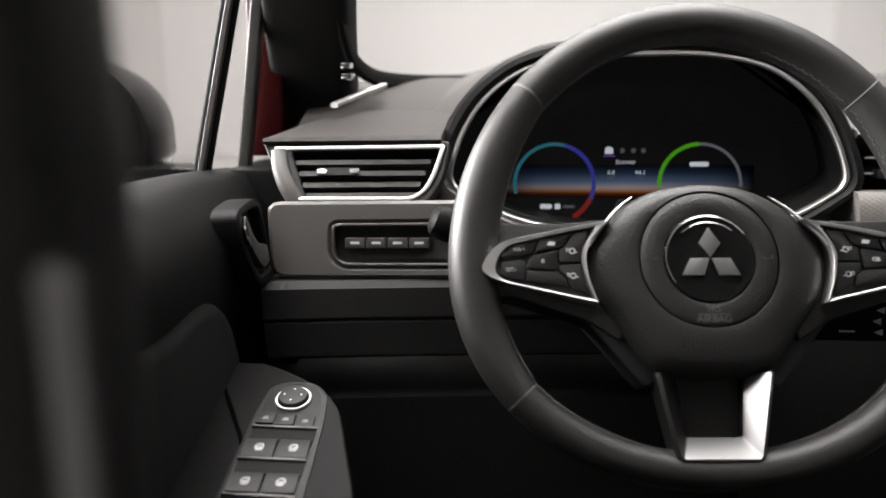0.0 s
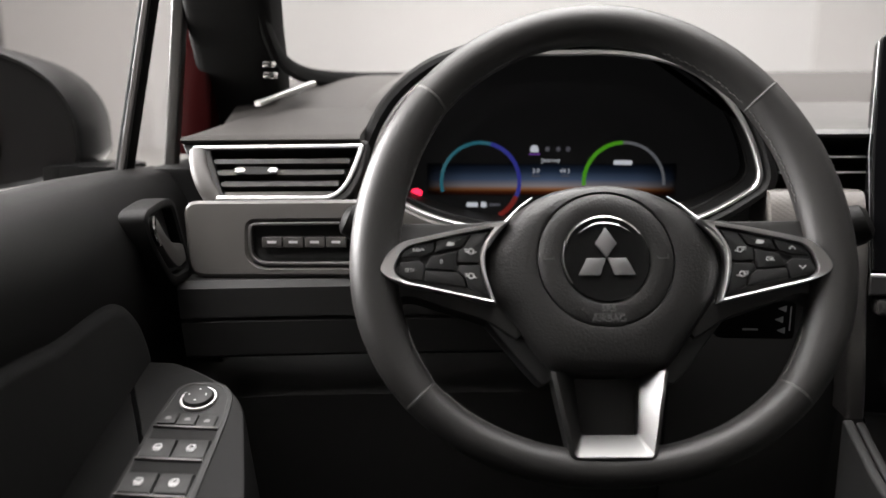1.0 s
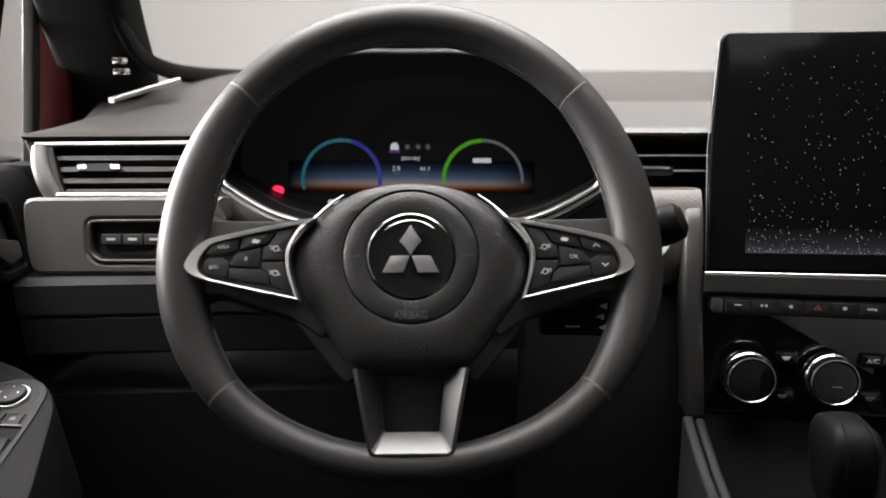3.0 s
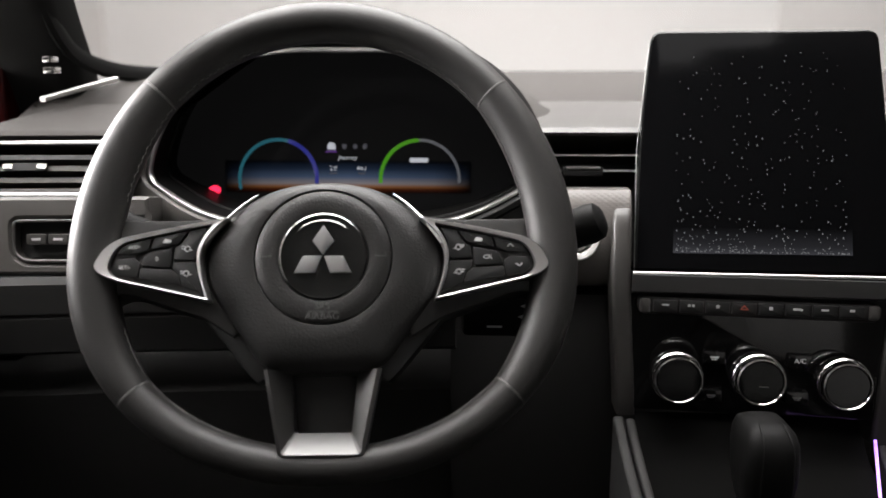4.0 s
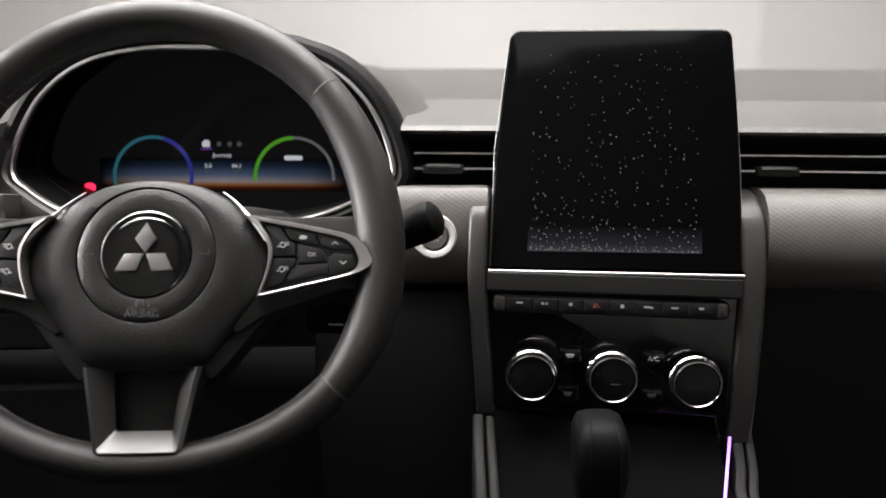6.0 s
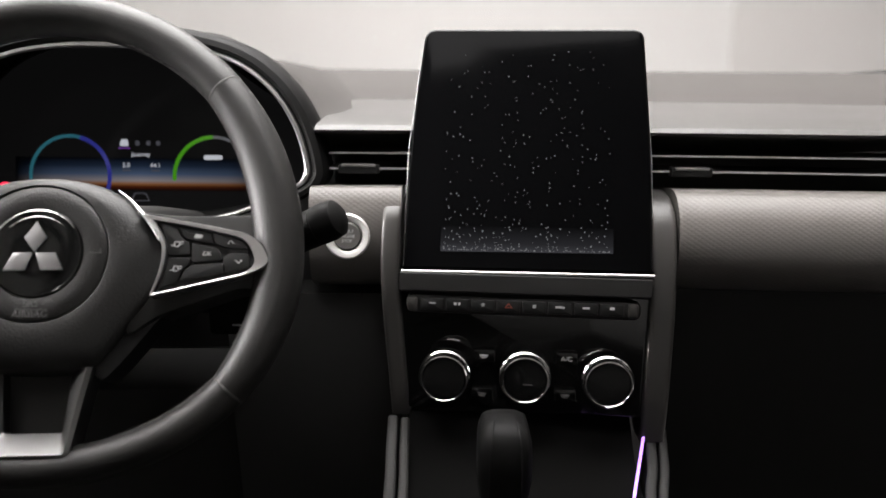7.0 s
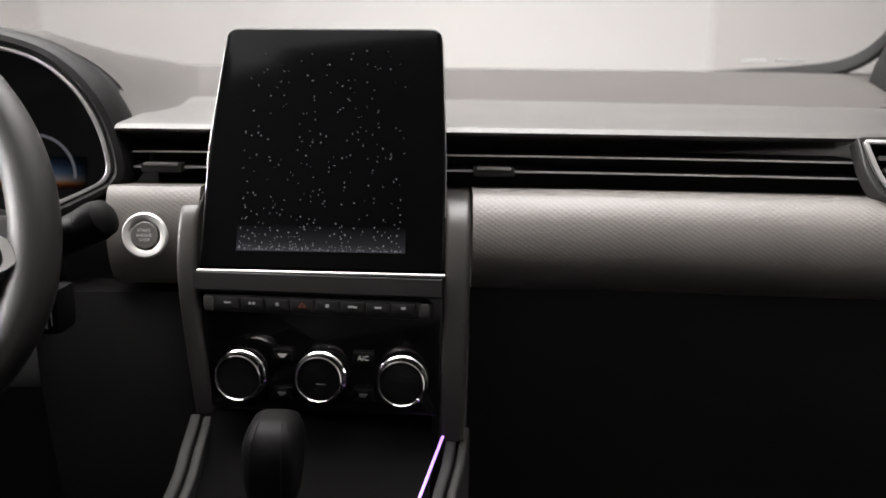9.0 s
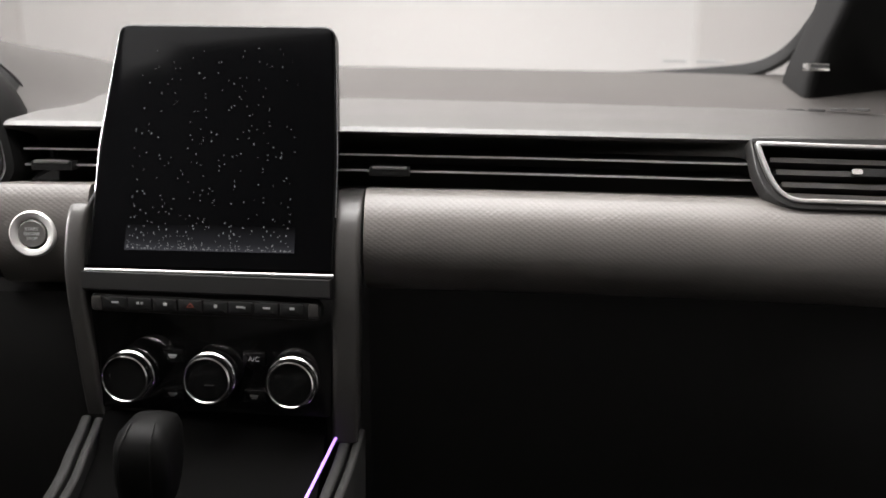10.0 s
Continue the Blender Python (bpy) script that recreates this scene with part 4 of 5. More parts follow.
# shoulders of the console, running up into the fascia
for s, line, w in ((-1, [(0.2430, 0.186, 0.972), (0.2405, 0.168, 0.967), (0.2385, 0.152, 0.955), (0.2375, 0.142, 0.93), (0.2375, 0.137, 0.90), (0.2400, 0.136, 0.86), (0.2450, 0.136, 0.80), (0.247, 0.138, 0.772)], 0.0085),
                   (1, [(0.4745, 0.182, 0.973), (0.4750, 0.162, 0.968), (0.4755, 0.144, 0.955), (0.4752, 0.132, 0.93), (0.4750, 0.125, 0.90), (0.4748, 0.122, 0.86), (0.4740, 0.121, 0.80), (0.473, 0.123, 0.755)], 0.0115)):
    path = smooth_path(line, 5)
    sec = fillet([(-w, -0.03), (w, -0.03), (w, 0.0), (-w, 0.0)], [0, 0, 0.005, 0.005], 4)
    rings = [[p + Vector((x, -y, 0)) for x, y in sec] for p in path]
    part("console_shoulder", loft(rings), SHOULDER, console, "satin grey side trim")

# tunnel with its rails and the violet strip
tunnel = thing("tunnel_console", (0.36, -0.1, 0.5), "black tunnel console with slim rails", "console")
# Body and plate carry the shade under the console in their colour.
part("tunnel_body", box(0.258, -0.7, 0.36, 0.452, 0.16, 0.66, 0.01), TUNNEL_SHADE, tunnel)
part("tunnel_plate", loft([[(x, y, z) for y, z in ((0.14, 0.775), (0.11, 0.745), (0.02, 0.708), (-0.2, 0.672), (-0.7, 0.665), (-0.7, 0.64), (0.14, 0.64))] for x in span(0.255, 0.455, 6)]), TUNNEL_SHADE, tunnel)
for s, xs in ((-1, ((0.2450, 0.135, 0.772), (0.2460, 0.10, 0.757), (0.2480, 0.04, 0.738), (0.250, -0.2, 0.700), (0.25, -0.7, 0.69))), (1, ((0.4800, 0.140, 0.762), (0.4740, 0.10, 0.745), (0.4640, 0.04, 0.724), (0.456, -0.2, 0.690), (0.456, -0.7, 0.68)))):
    path = smooth_path(xs, 5)
    for off, w, hgt in ((-0.0052, 0.0048, 0.0), (0.0058, 0.0042, -0.002)):
        sec = fillet([(-w, -0.09), (w, -0.09), (w, 0), (-w, 0)], [0, 0, 0.003, 0.003], 3)
        part("rail", loft([[p + Vector((x + off, 0, z + hgt)) for x, z in sec] for p in path]), PLASTIC_LOW, tunnel)
strip = smooth_path([(0.4700, 0.138, 0.7665), (0.4570, 0.099, 0.7467), (0.4440, 0.060, 0.7270), (0.4310, 0.021, 0.7072)], 4)
part("light_strip", sweep(strip, circle(0.0014, 8), (0, 0, 1)), LED, tunnel, "glowing violet light strip")

shifter = thing("gear_selector", (0.334, 0.02, 0.70), "rounded black leather gear selector with stitched seams", "gear selector")
rings = []
for z, w, d in ((0.70, 0.012, 0.010), (0.745, 0.014, 0.012), (0.755, 0.017, 0.020), (0.775, 0.0195, 0.026), (0.793, 0.0192, 0.029), (0.804, 0.0186, 0.028), (0.812, 0.0165, 0.024), (0.8165, 0.0120, 0.016), (0.818, 0.006, 0.007)):
    rings.append([(0.334 + x * 1.08, 0.022 + (z - 0.7) * 0.10 + y, z) for x, y in fillet([(-w, -d), (w, -d), (w, d), (-w, d)], w * 0.7, 6)])
part("knob", loft(rings), ARMREST, shifter)
part("boot", lathe([(0.036, 0.0), (0.034, 0.012), (0.022, 0.03), (0.014, 0.045)], Matrix.Translation((0.334, 0.015, 0.695)), 28), PLASTIC_LOW, shifter, "pleated black boot")
for x in (-0.011, 0.011):
    seam = smooth_path([(0.334 + x, 0.0, 0.74), (0.334 + x * 1.1, -0.0008 - 0.0005, 0.775), (0.334 + x * 1.05, 0.0005, 0.800), (0.334 + x * 0.95, 0.0065, 0.8112), (0.334 + x * 0.8, 0.022, 0.8182)], 6)
    part("stitched_seam", sweep(seam, circle(0.0007, 6), (0, -1, 0.3)), DOOR, shifter, "dark stitched seam")

# start button
bm_f = frame_of((0.1985, 0.1512, 0.9345), (0.998, 0.0, 0), (0, 0.12, 1))
start = thing("start_button", (0.1975, 0.165, 0.9345), "grey engine start button in a bright ring", "button")
part("ring", lathe([(0.0205, -0.008), (0.0203, 0.0), (0.0190, 0.0015), (0.0150, 0.0010), (0.0130, -0.001), (0.0128, -0.005)], bm_f, 48), BRIGHT_RING, start, "pale silver ring")
cap = part("cap", lathe([(0.0126, -0.006), (0.0124, 0.0), (0.0112, 0.001), (0.006, 0.0006), (0.0004, 0.0005)], bm_f, 40), BUTTON, start, "warm grey cap")
for i, word in enumerate(("START", "ENGINE", "STOP")):
    lettering("cap_print", word, 0.0040, bm_f @ Matrix.Translation((0, 0.0042 - 0.0042 * i, 0.0009)), PRINT, start)

# ---- instrument screen lights ----
SM = scr @ Matrix.Translation((-CX, 0, 0.0006))
SZ = 0.955


def screen_arc(name, cx, cz, r, w, a0, a1, mat):
    n = 28
    outer = [((r + w / 2) * math.cos(radians(a0 + (a1 - a0) * i / n)), (r + w / 2) * math.sin(radians(a0 + (a1 - a0) * i / n))) for i in range(n + 1)]
    inner = [((r - w / 2) * math.cos(radians(a0 + (a1 - a0) * i / n)), (r - w / 2) * math.sin(radians(a0 + (a1 - a0) * i / n))) for i in range(n + 1)]
    return part(name, loft([[SM @ Vector((cx + x, cz - SZ + y, 0.0)) for x, y in row] for row in (outer, inner)], closed=False), mat, cluster)


DZ = SZ + 0.017
screen_arc("dial_arc", -0.0982, DZ, 0.0405, 0.0036, 195, 75, glow("teal_dial_light", (0.05, 0.32, 0.42), 0.26))
screen_arc("dial_arc", -0.0982, DZ, 0.0405, 0.0042, 75, -22, glow("blue_dial_light", (0.06, 0.07, 0.60), 0.28))
screen_arc("dial_arc", -0.0982, DZ, 0.0400, 0.0050, -22, -60, glow("red_dial_light", (0.45, 0.02, 0.01), 0.25))
screen_arc("dial_arc", 0.0490, DZ, 0.0405, 0.0040, 185, 92, glow("green_dial_light", (0.10, 0.50, 0.01), 0.40))
screen_arc("dial_arc", 0.0490, DZ, 0.0405, 0.0030, 92, -4, glow("grey_dial_light", (0.35, 0.36, 0.40), 0.22))
WHITE = glow("white_screen_print", (0.75, 0.78, 0.85), 0.55)
DIM = glow("dim_screen_print", (0.3, 0.3, 0.36), 0.15)
VIOLET = glow("violet_screen_print", (0.35, 0.10, 0.75), 0.3)
for word, x, v, size in (("Journey", -0.0256, 0.0393, 0.0062), ("2.0", -0.0406, 0.0282, 0.0064), ("44.1", -0.0108, 0.0282, 0.0064)):
    lettering("screen_print", word, size, SM @ Matrix.Translation((x, v, 0.0004)), WHITE, cluster)


def screen_bar(x, v, w, h, mat, label=""):
    part("screen_print", plate(fillet([(x - w / 2, v - h / 2), (x + w / 2, v - h / 2), (x + w / 2, v + h / 2), (x - w / 2, v + h / 2)], 0.35 * min(w, h)), 0.0002, SM, 0.0002, 0), mat, cluster, label)


# little house over its underline, then three dim symbols
part("screen_print", plate([(-0.0468, 0.0475), (-0.0384, 0.0475), (-0.0384, 0.0520), (-0.0402, 0.0548), (-0.0450, 0.0548), (-0.0468, 0.0520)], 0.0002, SM, 0.0002, 0), WHITE, cluster, "white house symbol")
screen_bar(-0.0426, 0.0455, 0.012, 0.0012, VIOLET, "violet underline")
for x in (-0.0291, -0.0180, -0.0080):
    screen_bar(x, 0.0508, 0.0045, 0.0050, DIM)
for x in (-0.0406, -0.0108):
    screen_bar(x, 0.0232, 0.008, 0.0015, DIM)
screen_bar(0.0480, 0.0370, 0.019, 0.0048, WHITE, "white figure in the green dial")
screen_bar(-0.1064, -0.0068, 0.012, 0.0050, WHITE)
screen_bar(-0.0945, -0.0068, 0.006, 0.0058, WHITE)
screen_bar(-0.0830, -0.0068, 0.012, 0.0030, DIM)
# thin outline of the car ahead
part("screen_print", ring_plate(fillet([(-0.0365, -0.008), (-0.0165, -0.008), (-0.0205, 0.0005), (-0.0325, 0.0005)], 0.0015), fillet([(-0.0349, -0.0071), (-0.0181, -0.0071), (-0.0213, -0.0004), (-0.0317, -0.0004)], 0.0012), 0.0002, SM, 0.0002, 0.00003), DIM, cluster)

HORIZON = ramp_glow("horizon_screen_light", [(0, (0, 0, 0)), (0.12, (0.10, 0.02, 0.004)), (0.20, (0.42, 0.17, 0.06)), (0.30, (0.40, 0.36, 0.38)), (0.50, (0.10, 0.15, 0.26)), (0.75, (0.02, 0.035, 0.07)), (1, (0, 0, 0))], 0.42,
                    [(0, (0, 0, 0)), (0.15, (0.6, 0.6, 0.6)), (0.5, (1, 1, 1)), (0.85, (0.6, 0.6, 0.6)), (1, (0, 0, 0))])
part("horizon_glow", plate([(-0.154, 0.003), (0.102, 0.003), (0.102, 0.036), (-0.154, 0.036)], 0.0002, SM, -0.0001, 0), HORIZON, cluster, "soft horizon glow on the screen")
lamp_at = SM @ Matrix.Translation((-0.1650, 0.0050, 0.0))
part("warning_lamp", plate(circle(0.0062, 24, ry=0.0048), 0.0003, lamp_at, 0.0003, 0), RED_LAMP, cluster, "red warning light")
part("warning_lamp", plate(circle(0.0055, 24, -0.016, -0.001, ry=0.0042), 0.0003, lamp_at, 0.0003, 0), glow("faint_red_light", (0.5, 0.0, 0.01), 0.12), cluster)

# ---- specks on the touchscreen ----
rng = random.Random(7)
specks = bmesh.new()
for i in range(420):
    a = rng.uniform(0.035, 0.181)
    h = 0.019 + 0.18 * rng.random() ** 3.2
    s, t = rng.uniform(0.0003, 0.0008), rng.uniform(0.0003, 0.0010)
    vs = [specks.verts.new(TM @ Vector((a + dx * s, h + dy * t, 0.0009))) for dx, dy in ((-1, -0.6), (0.7, -1), (1, 0.6), (-0.6, 1))]
    specks.faces.new(vs)
tagged(part("display_specks", specks, glow("pale_speck_light", (0.8, 0.82, 0.85), 0.15), glass, "faint drifting specks on the display"), kind="stuff")

# audio control on the column behind the wheel
audio = thing("audio_control", (0.13, 0.075, 0.87), "small black audio control with pale arrows behind the wheel", "control")
part("body", box(0.098, 0.062, 0.870, 0.160, 0.095, 0.908, 0.006), ARMREST, audio)
am = frame_of((0.130, 0.0618, 0.889), (1, 0, 0), (0, 0, 1))
for x, y in ((0.019, 0.008), (0.017, -0.001), (0.019, -0.010)):
    part("arrow_print", plate([(x - 0.0045, y), (x + 0.002, y + 0.0028), (x + 0.002, y - 0.0028)], 0.0003, am, 0.0004, 0), PRINT, audio)
part("rule_print", bars(am, [(0.0245, 0.0, 0.0010, 0.020)]), PRINT, audio)
part("dash_print", bars(am, [(-0.006, -0.0095, 0.012, 0.0016)]), PRINT, audio)

# ---- driver's door ----
door = thing("driver_door", (-0.42, -0.15, 0.45), "closed black-trimmed driver's door of a red car", "car door")
rings = []
for y in (0.225, 0.20, 0.15, 0.08, 0.0, -0.10, -0.25, -0.5, -0.95):
    f = max(0.0, (y - 0.10) / 0.125)
    dz = -0.006 * f + 0.004 * min(1, max(0, -y))
    k = 0.02 * f * f
    rings.append([(-0.47, y, 0.40), (-0.395 - k, y, 0.40), (-0.395 - k, y, 0.70), (-0.385 - k, y, 0.84), (-0.372 - k, y, 0.90), (-0.368 - k, y, 0.945), (-0.380 - k, y, 0.972 + dz), (-0.405, y, 0.992 + dz), (-0.432, y, 0.998 + dz), (-0.455, y, 0.996 + dz), (-0.47, y, 0.985)])
part("door_card", loft(rings), DOOR, door, "dark moulded door card")
part("outer_skin", loft([[(-0.475, y, 0.32), (-0.50, y, 0.40), (-0.535, y, 0.65), (-0.52, y, 0.85), (-0.485, y, 0.985), (-0.472, y, 0.985), (-0.472, y, 0.32)] for y in span(-0.95, 0.24, 12)]), RED_PAINT, door, "red painted outer skin")
# padded insert with a rounded front end
pad = []
for d, k in ((0.0, 1.0), (0.008, 0.99), (0.013, 0.965), (0.0155, 0.92)):
    row = []
    line = smooth_path([(0.058, 0.80), (0.048, 0.850), (0.034, 0.884), (0.012, 0.907), (-0.02, 0.914), (-0.08, 0.909), (-0.15, 0.912), (-0.45, 0.918), (-0.90, 0.92), (-0.90, 0.72), (0.03, 0.72)], 5, True)
    for q in line:
        row.append((-0.377 + d, -0.30 + (q.x + 0.30) * (1 - (1 - k) * 0.45), 0.80 + (q.y - 0.80) * k))
    pad.append(row)
part("padded_insert", loft(pad), FABRIC, door, "padded black fabric insert")

# armrest
AM = frame_of((-0.303, -0.0135, 0.838), (1, 0, 0), (0, 1.0, 0.29))
arm_out = [(-0.080, 0.052), (-0.037, 0.051), (-0.010, 0.0385), (0.020, 0.0185), (0.036, -0.003), (0.0445, -0.030), (0.066, -0.10), (0.070, -0.22), (-0.080, -0.22)]
arm = part("armrest", plate(fillet(arm_out, [0.001, 0.004, 0.012, 0.016, 0.016, 0.016, 0.02, 0.001, 0.001], 5), 0.09, AM, 0.0, 0.004), ARMREST, door, "dark sloping armrest")
part("armrest_rear", box(-0.385, -0.95, 0.69, -0.235, -0.215, 0.776, 0.012), ARMREST, door)
sw_out = fillet([(-0.0225, 0.018), (-0.008, 0.0245), (0.012, 0.0235), (0.0245, 0.010), (0.0285, -0.02), (0.034, -0.16), (-0.026, -0.16), (-0.026, -0.02)], [0.008, 0.01, 0.01, 0.012, 0.01, 0.001, 0.001, 0.02], 5)
panel = part("switch_panel", plate(sw_out, 0.008, AM, 0.0016, 0.0012), SWITCH, arm, "black window switch panel")
part("panel_groove", ring_plate(inset(sw_out, 0.0030), inset(sw_out, 0.0038), 0.002, AM, 0.0019, 0.0001), VOID, arm)
knob_m = AM @ Matrix.Translation((0.0, 0.001, 0.0))
part("mirror_knob", lathe([(0.0118, 0.0), (0.0116, 0.0050), (0.0105, 0.0066), (0.006, 0.0072), (0.0004, 0.0073)], knob_m, 40), KEYCAP, arm, "round mirror control knob")
part("knob_ring", lathe([(0.0140, 0.0), (0.0140, 0.0030), (0.0134, 0.0040), (0.0122, 0.0040), (0.0118, 0.0030)], knob_m, 48), SATIN, arm, "pale ring round the mirror knob")
part("knob_print", bars(knob_m @ Matrix.Translation((0, 0, 0.0069)), [(0, 0.006, 0.0016, 0.0016), (0, -0.006, 0.0016, 0.0016), (0.0062, 0, 0.0016, 0.0016), (-0.0062, 0, 0.0016, 0.0016)]), PRINT, arm)
for i in range(3):
    x = -0.0150 + i * 0.0150
    y = -0.0215 - i * 0.0012
    part("mirror_key", plate(fillet([(x - 0.0068, y + 0.006), (x + 0.0068, y + 0.006), (x + 0.0068, y - 0.006), (x - 0.0068, y - 0.006)], 0.0012), 0.004, AM, 0.0034, 0.0008), SWITCH, arm)
    part("key_print", plate(fillet([(x - 0.0022, y - 0.002), (x + 0.0026, y - 0.002), (x + 0.0018, y + 0.001), (x - 0.001, y + 0.001)], 0.0006), 0.0004, AM, 0.0037, 0), PRINT_DIM, arm)
for y in (-0.0315, -0.0645, -0.0985):
    part("switch_bar", plate([(-0.0225, y + 0.0011), (0.0255, y + 0.0003), (0.0258, y - 0.0014), (-0.0225, y - 0.0007)], 0.003, AM, 0.0042, 0.0004), SHOULDER, arm)
    if y < -0.09:
        continue
    # Flat dark plate on the panel paints the shade of a finger recess.
    part("finger_well_shade", plate([(-0.0215, y - 0.0012), (0.0255, y - 0.002), (0.026, y - 0.0155), (-0.0212, y - 0.0145)], 0.0005, AM, 0.0022, 0), WELL_SHADE, arm)
    for x in (-0.0100, 0.0142):
        rows = [[AM @ Vector((x + dx * w, y + dy, h)) for dx, w in ((-1, 0.0108), (1, 0.0108))] for dy, h in ((-0.0140, 0.0018), (-0.0146, 0.0044), (-0.0160, 0.0052), (-0.0310, 0.0036), (-0.0320, 0.0018))]
        key = part("window_switch", loft([[r[0] for r in rows], [r[1] for r in rows]]), SWITCH, arm, "rocker switch with a window symbol")
        f = frame_of(AM @ Vector((x, y - 0.0232, 0.0047)), AM.to_3x3() @ Vector((1, 0, 0)), AM.to_3x3() @ Vector((0, 1, 0.107)))
        part("switch_print", merge(ring_plate(fillet([(-0.0036, -0.0004), (0.0036, -0.0004), (0.0026, 0.003), (-0.0014, 0.003)], 0.0006, 2), fillet([(-0.0024, 0.0003), (0.0026, 0.0003), (0.002, 0.0022), (-0.001, 0.0022)], 0.0004, 2), 0.0002, f, 0.0004, 0.00003), bars(f, [(0, -0.0014, 0.0056, 0.0006), (0, -0.0026, 0.0048, 0.0006)], 0.0004)), PRINT, key)

# inner handle in its cup
HM = frame_of((-0.3560, 0.062, 0.945), (-0.05, 1.0, 0), (-0.10, 0, 1))
cup = fillet([(-0.0239, 0.026), (-0.0136, 0.031), (0.0190, 0.034), (0.0442, 0.032), (0.0604, -0.042), (0.0116, -0.040), (-0.0032, -0.022), (-0.0210, 0.006)], [0.008, 0.014, 0.02, 0.010, 0.012, 0.014, 0.02, 0.012], 5)
cup_in = fillet([(-0.0180, 0.020), (-0.0106, 0.0245), (0.0190, 0.027), (0.0382, 0.025), (0.0516, -0.032), (0.0146, -0.031), (0.0012, -0.016), (-0.0158, 0.008)], [0.006, 0.01, 0.02, 0.006, 0.008, 0.010, 0.015, 0.008], 5)
rows = [[HM @ Vector((*p, h)) for p in q] for q, h in (([(x * 1.06, y * 1.06) for x, y in cup], -0.022), ([(x * 1.03, y * 1.03) for x, y in cup], -0.006), (cup, -0.001), (inset(cup, 0.002), 0.0005), (inset(cup_in, -0.002), 0.0005), (cup_in, -0.0015), (cup_in, -0.022))]
part("handle_cup", loft(rows, caps=False), DOOR, door, "dark handle surround")
part("cup_well", plate(inset(cup_in, -0.0008), 0.001, HM, -0.010, 0), VOID, door)
blade = fillet([(-0.0165, 0.014), (-0.0136, 0.025), (-0.0062, 0.024), (0.0086, 0.004), (0.0190, -0.003), (0.0412, -0.008), (0.0427, -0.024), (0.0220, -0.027), (0.0042, -0.013)], [0.004, 0.004, 0.004, 0.01, 0.008, 0.004, 0.004, 0.008, 0.012], 4)
part("door_handle", plate(blade, 0.010, HM, 0.003, 0.0028), SHOULDER, door, "satin grey inner door handle")
part("handle_tip", sweep(smooth_path([HM @ Vector(p) for p in ((-0.0132, 0.0245, 0.0030), (-0.0165, 0.0180, 0.0030), (-0.0150, 0.0090, 0.0028), (-0.0091, 0.001, 0.002))], 5), circle(0.0020, 8), HM.to_3x3() @ Vector((0, 0, 1))), CHROME, door, "polished edge of the handle")


def bar_between(name, a, b, section, mat, parent, label=""):
    a, b = Vector(a), Vector(b)
    return part(name, loft([[p + Vector((x, y, 0)) for x, y in section] for p in (a, b)]), mat, parent, label)


# window frame: divider, quarter light, upper rail
bar_between("window_divider", (-0.443, 0.186, 0.985), (-0.348, 0.200, 1.40), fillet([(-0.0085, -0.009), (0.005, -0.009), (0.005, 0.009), (-0.0085, 0.009)], 0.003), RUBBER, door, "black window divider")
bar_between("divider_strip", (-0.440, 0.170, 0.985), (-0.345, 0.184, 1.40), fillet([(-0.003, -0.0025), (0.003, -0.0025), (0.003, 0.0025), (-0.003, 0.0025)], 0.001), SHOULDER, door, "grey run channel")
bar_between("quarter_frame", (-0.422, 0.248, 0.985), (-0.352, 0.205, 1.38), fillet([(-0.006, -0.007), (0.006, -0.007), (0.006, 0.007), (-0.006, 0.007)], 0.002), SHOULDER, door, "pale inner edge of the quarter light")
part("upper_rail", sweep(smooth_path([(-0.345, 0.20, 1.40), (-0.33, -0.3, 1.44), (-0.335, -0.95, 1.42)], 6), fillet([(-0.02, -0.025), (0.02, -0.025), (0.02, 0.025), (-0.02, 0.025)], 0.006), (0, 0, 1)), RUBBER, door)

# A-pillars
for label, pts, red in (("black-trimmed windscreen pillar beside the driver's door", ((-0.3669, 0.3504, 0.9971), (-0.356, 0.305, 1.08), (-0.3425, 0.2391, 1.1631), (-0.3191, 0.1568, 1.3094), (-0.2869, 0.0556, 1.4198)), True),
                        ("black-trimmed windscreen pillar on the passenger's side", ((0.992, 0.36, 1.02), (0.982, 0.34, 1.08), (0.985, 0.28, 1.17), (0.975, 0.22, 1.33), (0.95, 0.11, 1.45)), False)):
    pil = thing("windscreen_pillar", (pts[0][0], pts[0][1], 1.0), label, "pillar", "windscreen pillars")
    w = 0.042 if red else 0.050
    sec = fillet([(-w, -0.035), (w, -0.035), (w, 0.03), (-w, 0.03)], [0.012, 0.02, 0.006, 0.006], 4)
    path = smooth_path(pts, 6)
    part("pillar_trim", loft([[p + Vector((x, y, 0)) for x, y in sec] for p in path]), RUBBER, pil)
    if red:
        bar_between("red_pillar_skin", (-0.412, 0.290, 1.00), (-0.392, 0.270, 1.42), fillet([(-0.012, -0.02), (0.026, -0.02), (0.026, 0.02), (-0.012, 0.02)], 0.004), RED_PAINT, pil, "dark red outer pillar skin")
        part("pillar_clip", box(-0.3071, 0.2074, 1.0784, -0.2952, 0.2212, 1.0849, 0.002), CHROME, pil, "small bright clip")
        part("pillar_clip", box(-0.3071, 0.2074, 1.0886, -0.297, 0.2212, 1.095, 0.002), CHROME, pil)
    else:
        part("pillar_clip", box(0.922, 0.285, 1.0865, 0.944, 0.30, 1.0945, 0.002, None), CHROME, pil, "small bright clip")

# Block added to stop a light leak; its black stands for the dark gap.
tagged(part("gap_filler_left", box(-0.43, 0.205, 0.40, -0.364, 0.64, 0.992, 0.004), DOOR), "black filler added in the dark gap between the dashboard and the door", "panel", kind="structure")

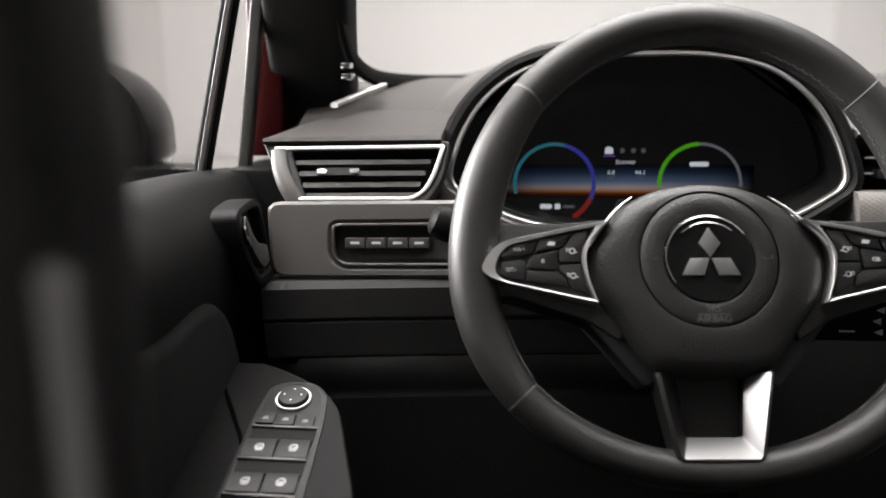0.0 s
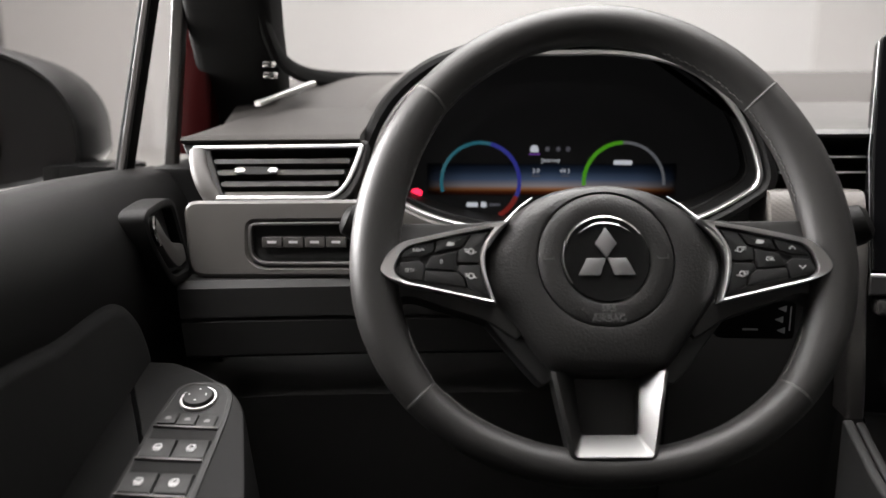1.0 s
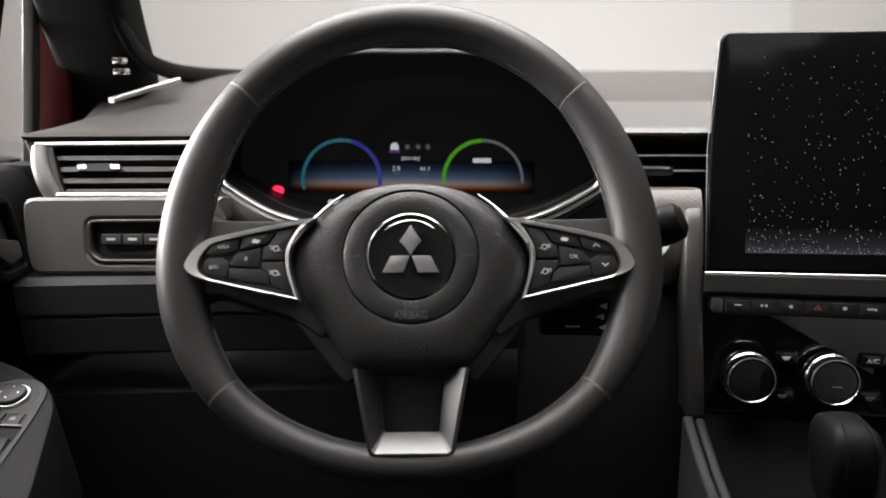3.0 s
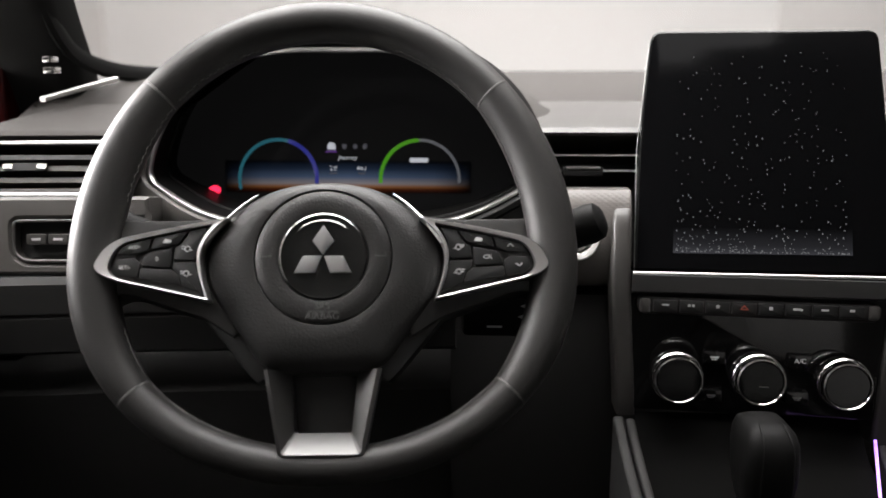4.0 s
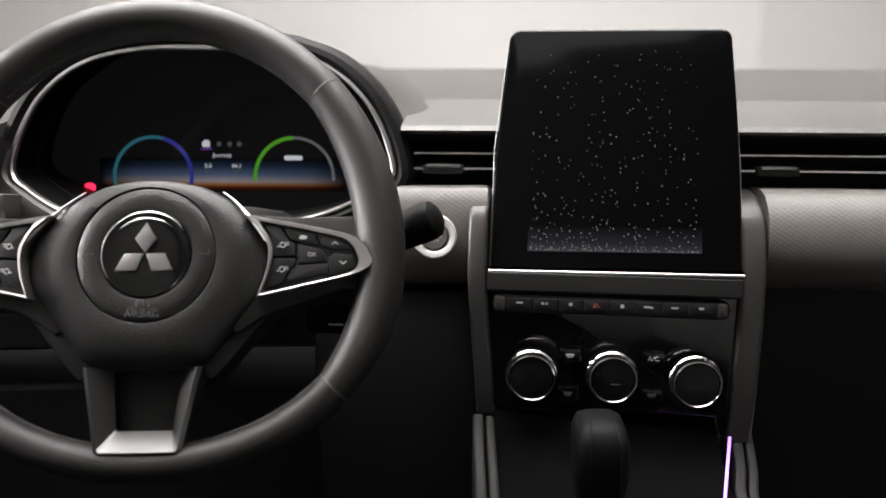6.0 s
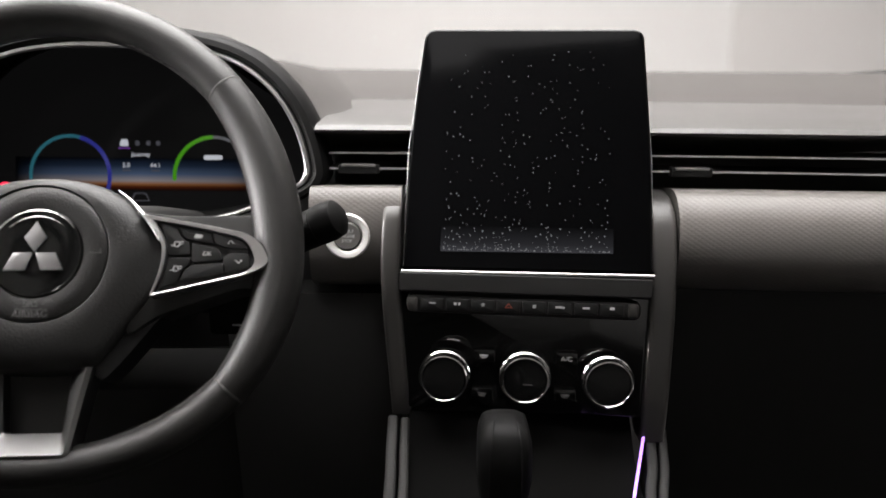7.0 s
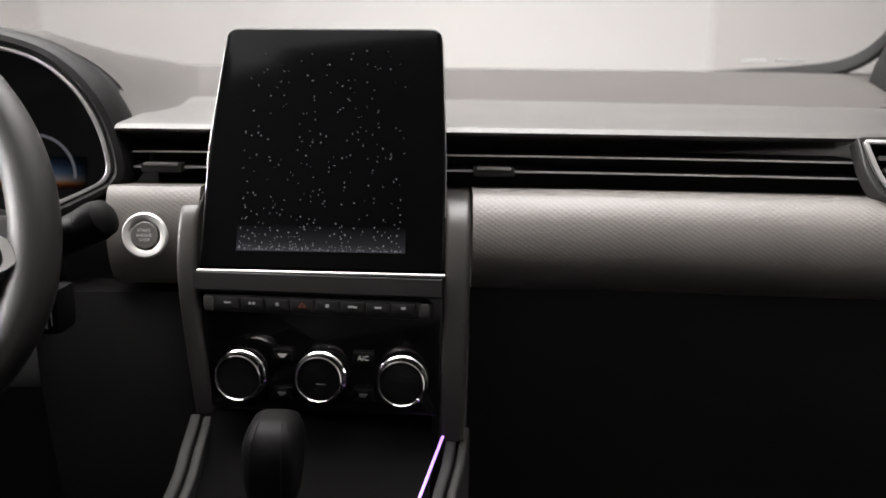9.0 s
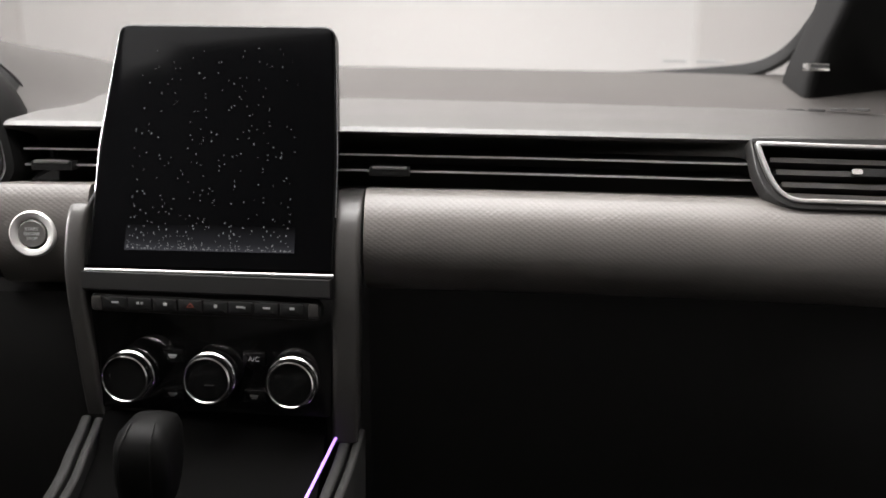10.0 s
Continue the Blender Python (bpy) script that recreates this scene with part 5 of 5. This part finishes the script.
# slim outlets on the dash beside the pillars
out_l = thing("side_outlet", (-0.30, 0.25, 1.05), "silver-edged side window outlet on the dashboard", "air outlet", "side outlets")
part("outlet_bar", sweep([(-0.318, 0.222, 1.0545), (-0.300, 0.262, 1.0640), (-0.281, 0.305, 1.0735)], fillet([(-0.004, -0.003), (0.004, -0.003), (0.004, 0.002), (-0.004, 0.002)], 0.0015), (0, 0, 1)), SATIN, out_l)
out_r = thing("side_outlet", (0.93, 0.26, 1.06), "black slotted side window outlet on the dashboard", "air outlet", "side outlets")
for i in range(4):
    part("slot", box(-0.008, -0.002, -0.001, 0.008, 0.002, 0.0015, 0.0005, Matrix.Translation((0.914 + 0.017 * i, 0.285 - 0.010 * i, 1.0475 + 0.001 * i)) @ Matrix.Rotation(-0.5, 4, "Z")), VOID, out_r)

# passenger's door
pdoor = thing("passenger_door", (1.1, -0.2, 0.45), "closed black-trimmed passenger's door", "car door")
part("door_card", loft([[(1.13, y, 0.40), (1.06, y, 0.40), (1.06, y, 0.84), (1.045, y, 0.945), (1.06, y, 0.975), (1.10, y, 1.0), (1.13, y, 0.985)] for y in (0.24, 0.1, -0.1, -0.5, -0.95)]), PLASTIC, pdoor)
part("window_frame", sweep(smooth_path([(1.08, 0.28, 0.99), (1.03, 0.20, 1.25), (1.0, 0.05, 1.42), (0.99, -0.4, 1.44), (1.0, -0.95, 1.42)], 6), fillet([(-0.02, -0.02), (0.02, -0.02), (0.02, 0.02), (-0.02, 0.02)], 0.006), (0, -1, 0)), RUBBER, pdoor)

# rear quarters that close the cabin
for x0, x1, n in ((-0.47, -0.41, "rear_side_left"), (1.07, 1.13, "rear_side_right")):
    tagged(part(n, merge(box(x0, -2.4, 0.34, x1, -0.96, 0.98), box(x0, -2.4, 1.36, x1, -0.96, 1.47), box(x0, -2.4, 0.98, x1, -1.9, 1.36)), LINING), "dark rear side of the cabin", "wall", kind="structure")

# centre pillar close by, with the belt hanging on it
bp = thing("centre_pillar", (-0.33, -0.41, 0.4), "dark centre pillar trim beside the seat", "pillar")
part("pillar_trim", loft([[(x, y, z) for x, y in fillet([(-0.46, -0.43), (-0.226 - dx, -0.43), (-0.222 - dx, -0.385), (-0.46, -0.35)], [0, 0.012, 0.02, 0], 5)] for z, dx in ((0.36, 0.02), (0.8, 0.004), (1.05, 0.0), (1.2, 0.004), (1.45, 0.02))]), PLASTIC, bp)
belt = thing("seat_belt", (-0.255, -0.44, 0.5), "grey seat belt webbing hanging on the pillar", "seat belt")
part("webbing", loft([[(x, y, z) for x, y in ((-0.2225, -0.4375), (-0.2145, -0.4385), (-0.2135, -0.4360), (-0.2220, -0.4350))] for z in span(0.5, 1.040, 10)]), WEBBING, belt)

# door mirror outside
mir = thing("door_mirror", (-0.60, 0.36, 0.97), "black and red door mirror outside the driver's window", "door mirror")
rows = []
shape = smooth_path([(-0.55, 0, 0.972), (-0.535, 0, 1.01), (-0.545, 0, 1.06), (-0.585, 0, 1.10), (-0.66, 0, 1.122), (-0.74, 0, 1.11), (-0.775, 0, 1.05), (-0.76, 0, 0.985), (-0.66, 0, 0.955)], 5, True)
shape = [p + Vector((-0.022, 0, 0.0)) for p in shape]
mc = Vector((-0.677, 0, 1.04))
for y, k in ((0.285, 0.93), (0.280, 0.99), (0.290, 1.0), (0.33, 0.99), (0.38, 0.90), (0.42, 0.70), (0.44, 0.4)):
    rows.append([Vector((mc.x + (p.x - mc.x) * k, y + (p.x - mc.x) * 0.30, mc.z + (p.z - mc.z) * k)) for p in shape])
part("housing", loft(rows, caps=True), HOUSING, mir, "black mirror housing")
part("mirror_glass", loft([[Vector((mc.x - 0.036 + (p.x - mc.x) * 0.62, y + (p.x - mc.x) * 0.62 * 0.30 - 0.0108, mc.z + (p.z - mc.z) * 0.80)) for p in shape] for y in (0.284, 0.2775)]), MIRROR, mir, "mirror glass")
part("mirror_foot", box(-0.60, 0.30, 0.93, -0.50, 0.37, 0.985, 0.012), GLOSS, mir)

# dark seal round the windscreen's lower corners
for pts in ([(0.80, 0.515, 1.075), (0.84, 0.488, 1.078), (0.88, 0.455, 1.0815), (0.918, 0.418, 1.088), (0.938, 0.385, 1.103), (0.945, 0.345, 1.13), (0.943, 0.30, 1.17), (0.93, 0.24, 1.27), (0.90, 0.12, 1.44)], [(-0.2, 0.46, 1.077), (-0.2581, 0.4052, 1.0769), (-0.2915, 0.342, 1.0806), (-0.3053, 0.2856, 1.0934), (-0.3108, 0.2534, 1.1162), (-0.3117, 0.2212, 1.1622), (-0.2961, 0.1568, 1.2634), (-0.2593, 0.0648, 1.4106)]):
    seal = part("windscreen_seal", sweep(smooth_path(pts, 6), circle(0.006, 8, ry=0.010), (0, 0.6, 0.8)), RUBBER)
    tagged(seal, "black rubber seal round the windscreen corner", "seal", kind="structure")

# stickers on the windscreen
for x, w, label in ((0.838, 0.028, "small grey label on the windscreen glass"), (0.882, 0.034, "small pale label on the windscreen glass")):
    st = thing("windscreen_label", (x, 0.47, 1.10), label, "label", "windscreen labels")
    f = frame_of((x, 0.462, 1.0965), (1, -0.35, 0), (0, -0.5, 1))
    part("label_print", bars(f, [(0, 0, w, 0.0040)], 0.0004), PRINT, st)
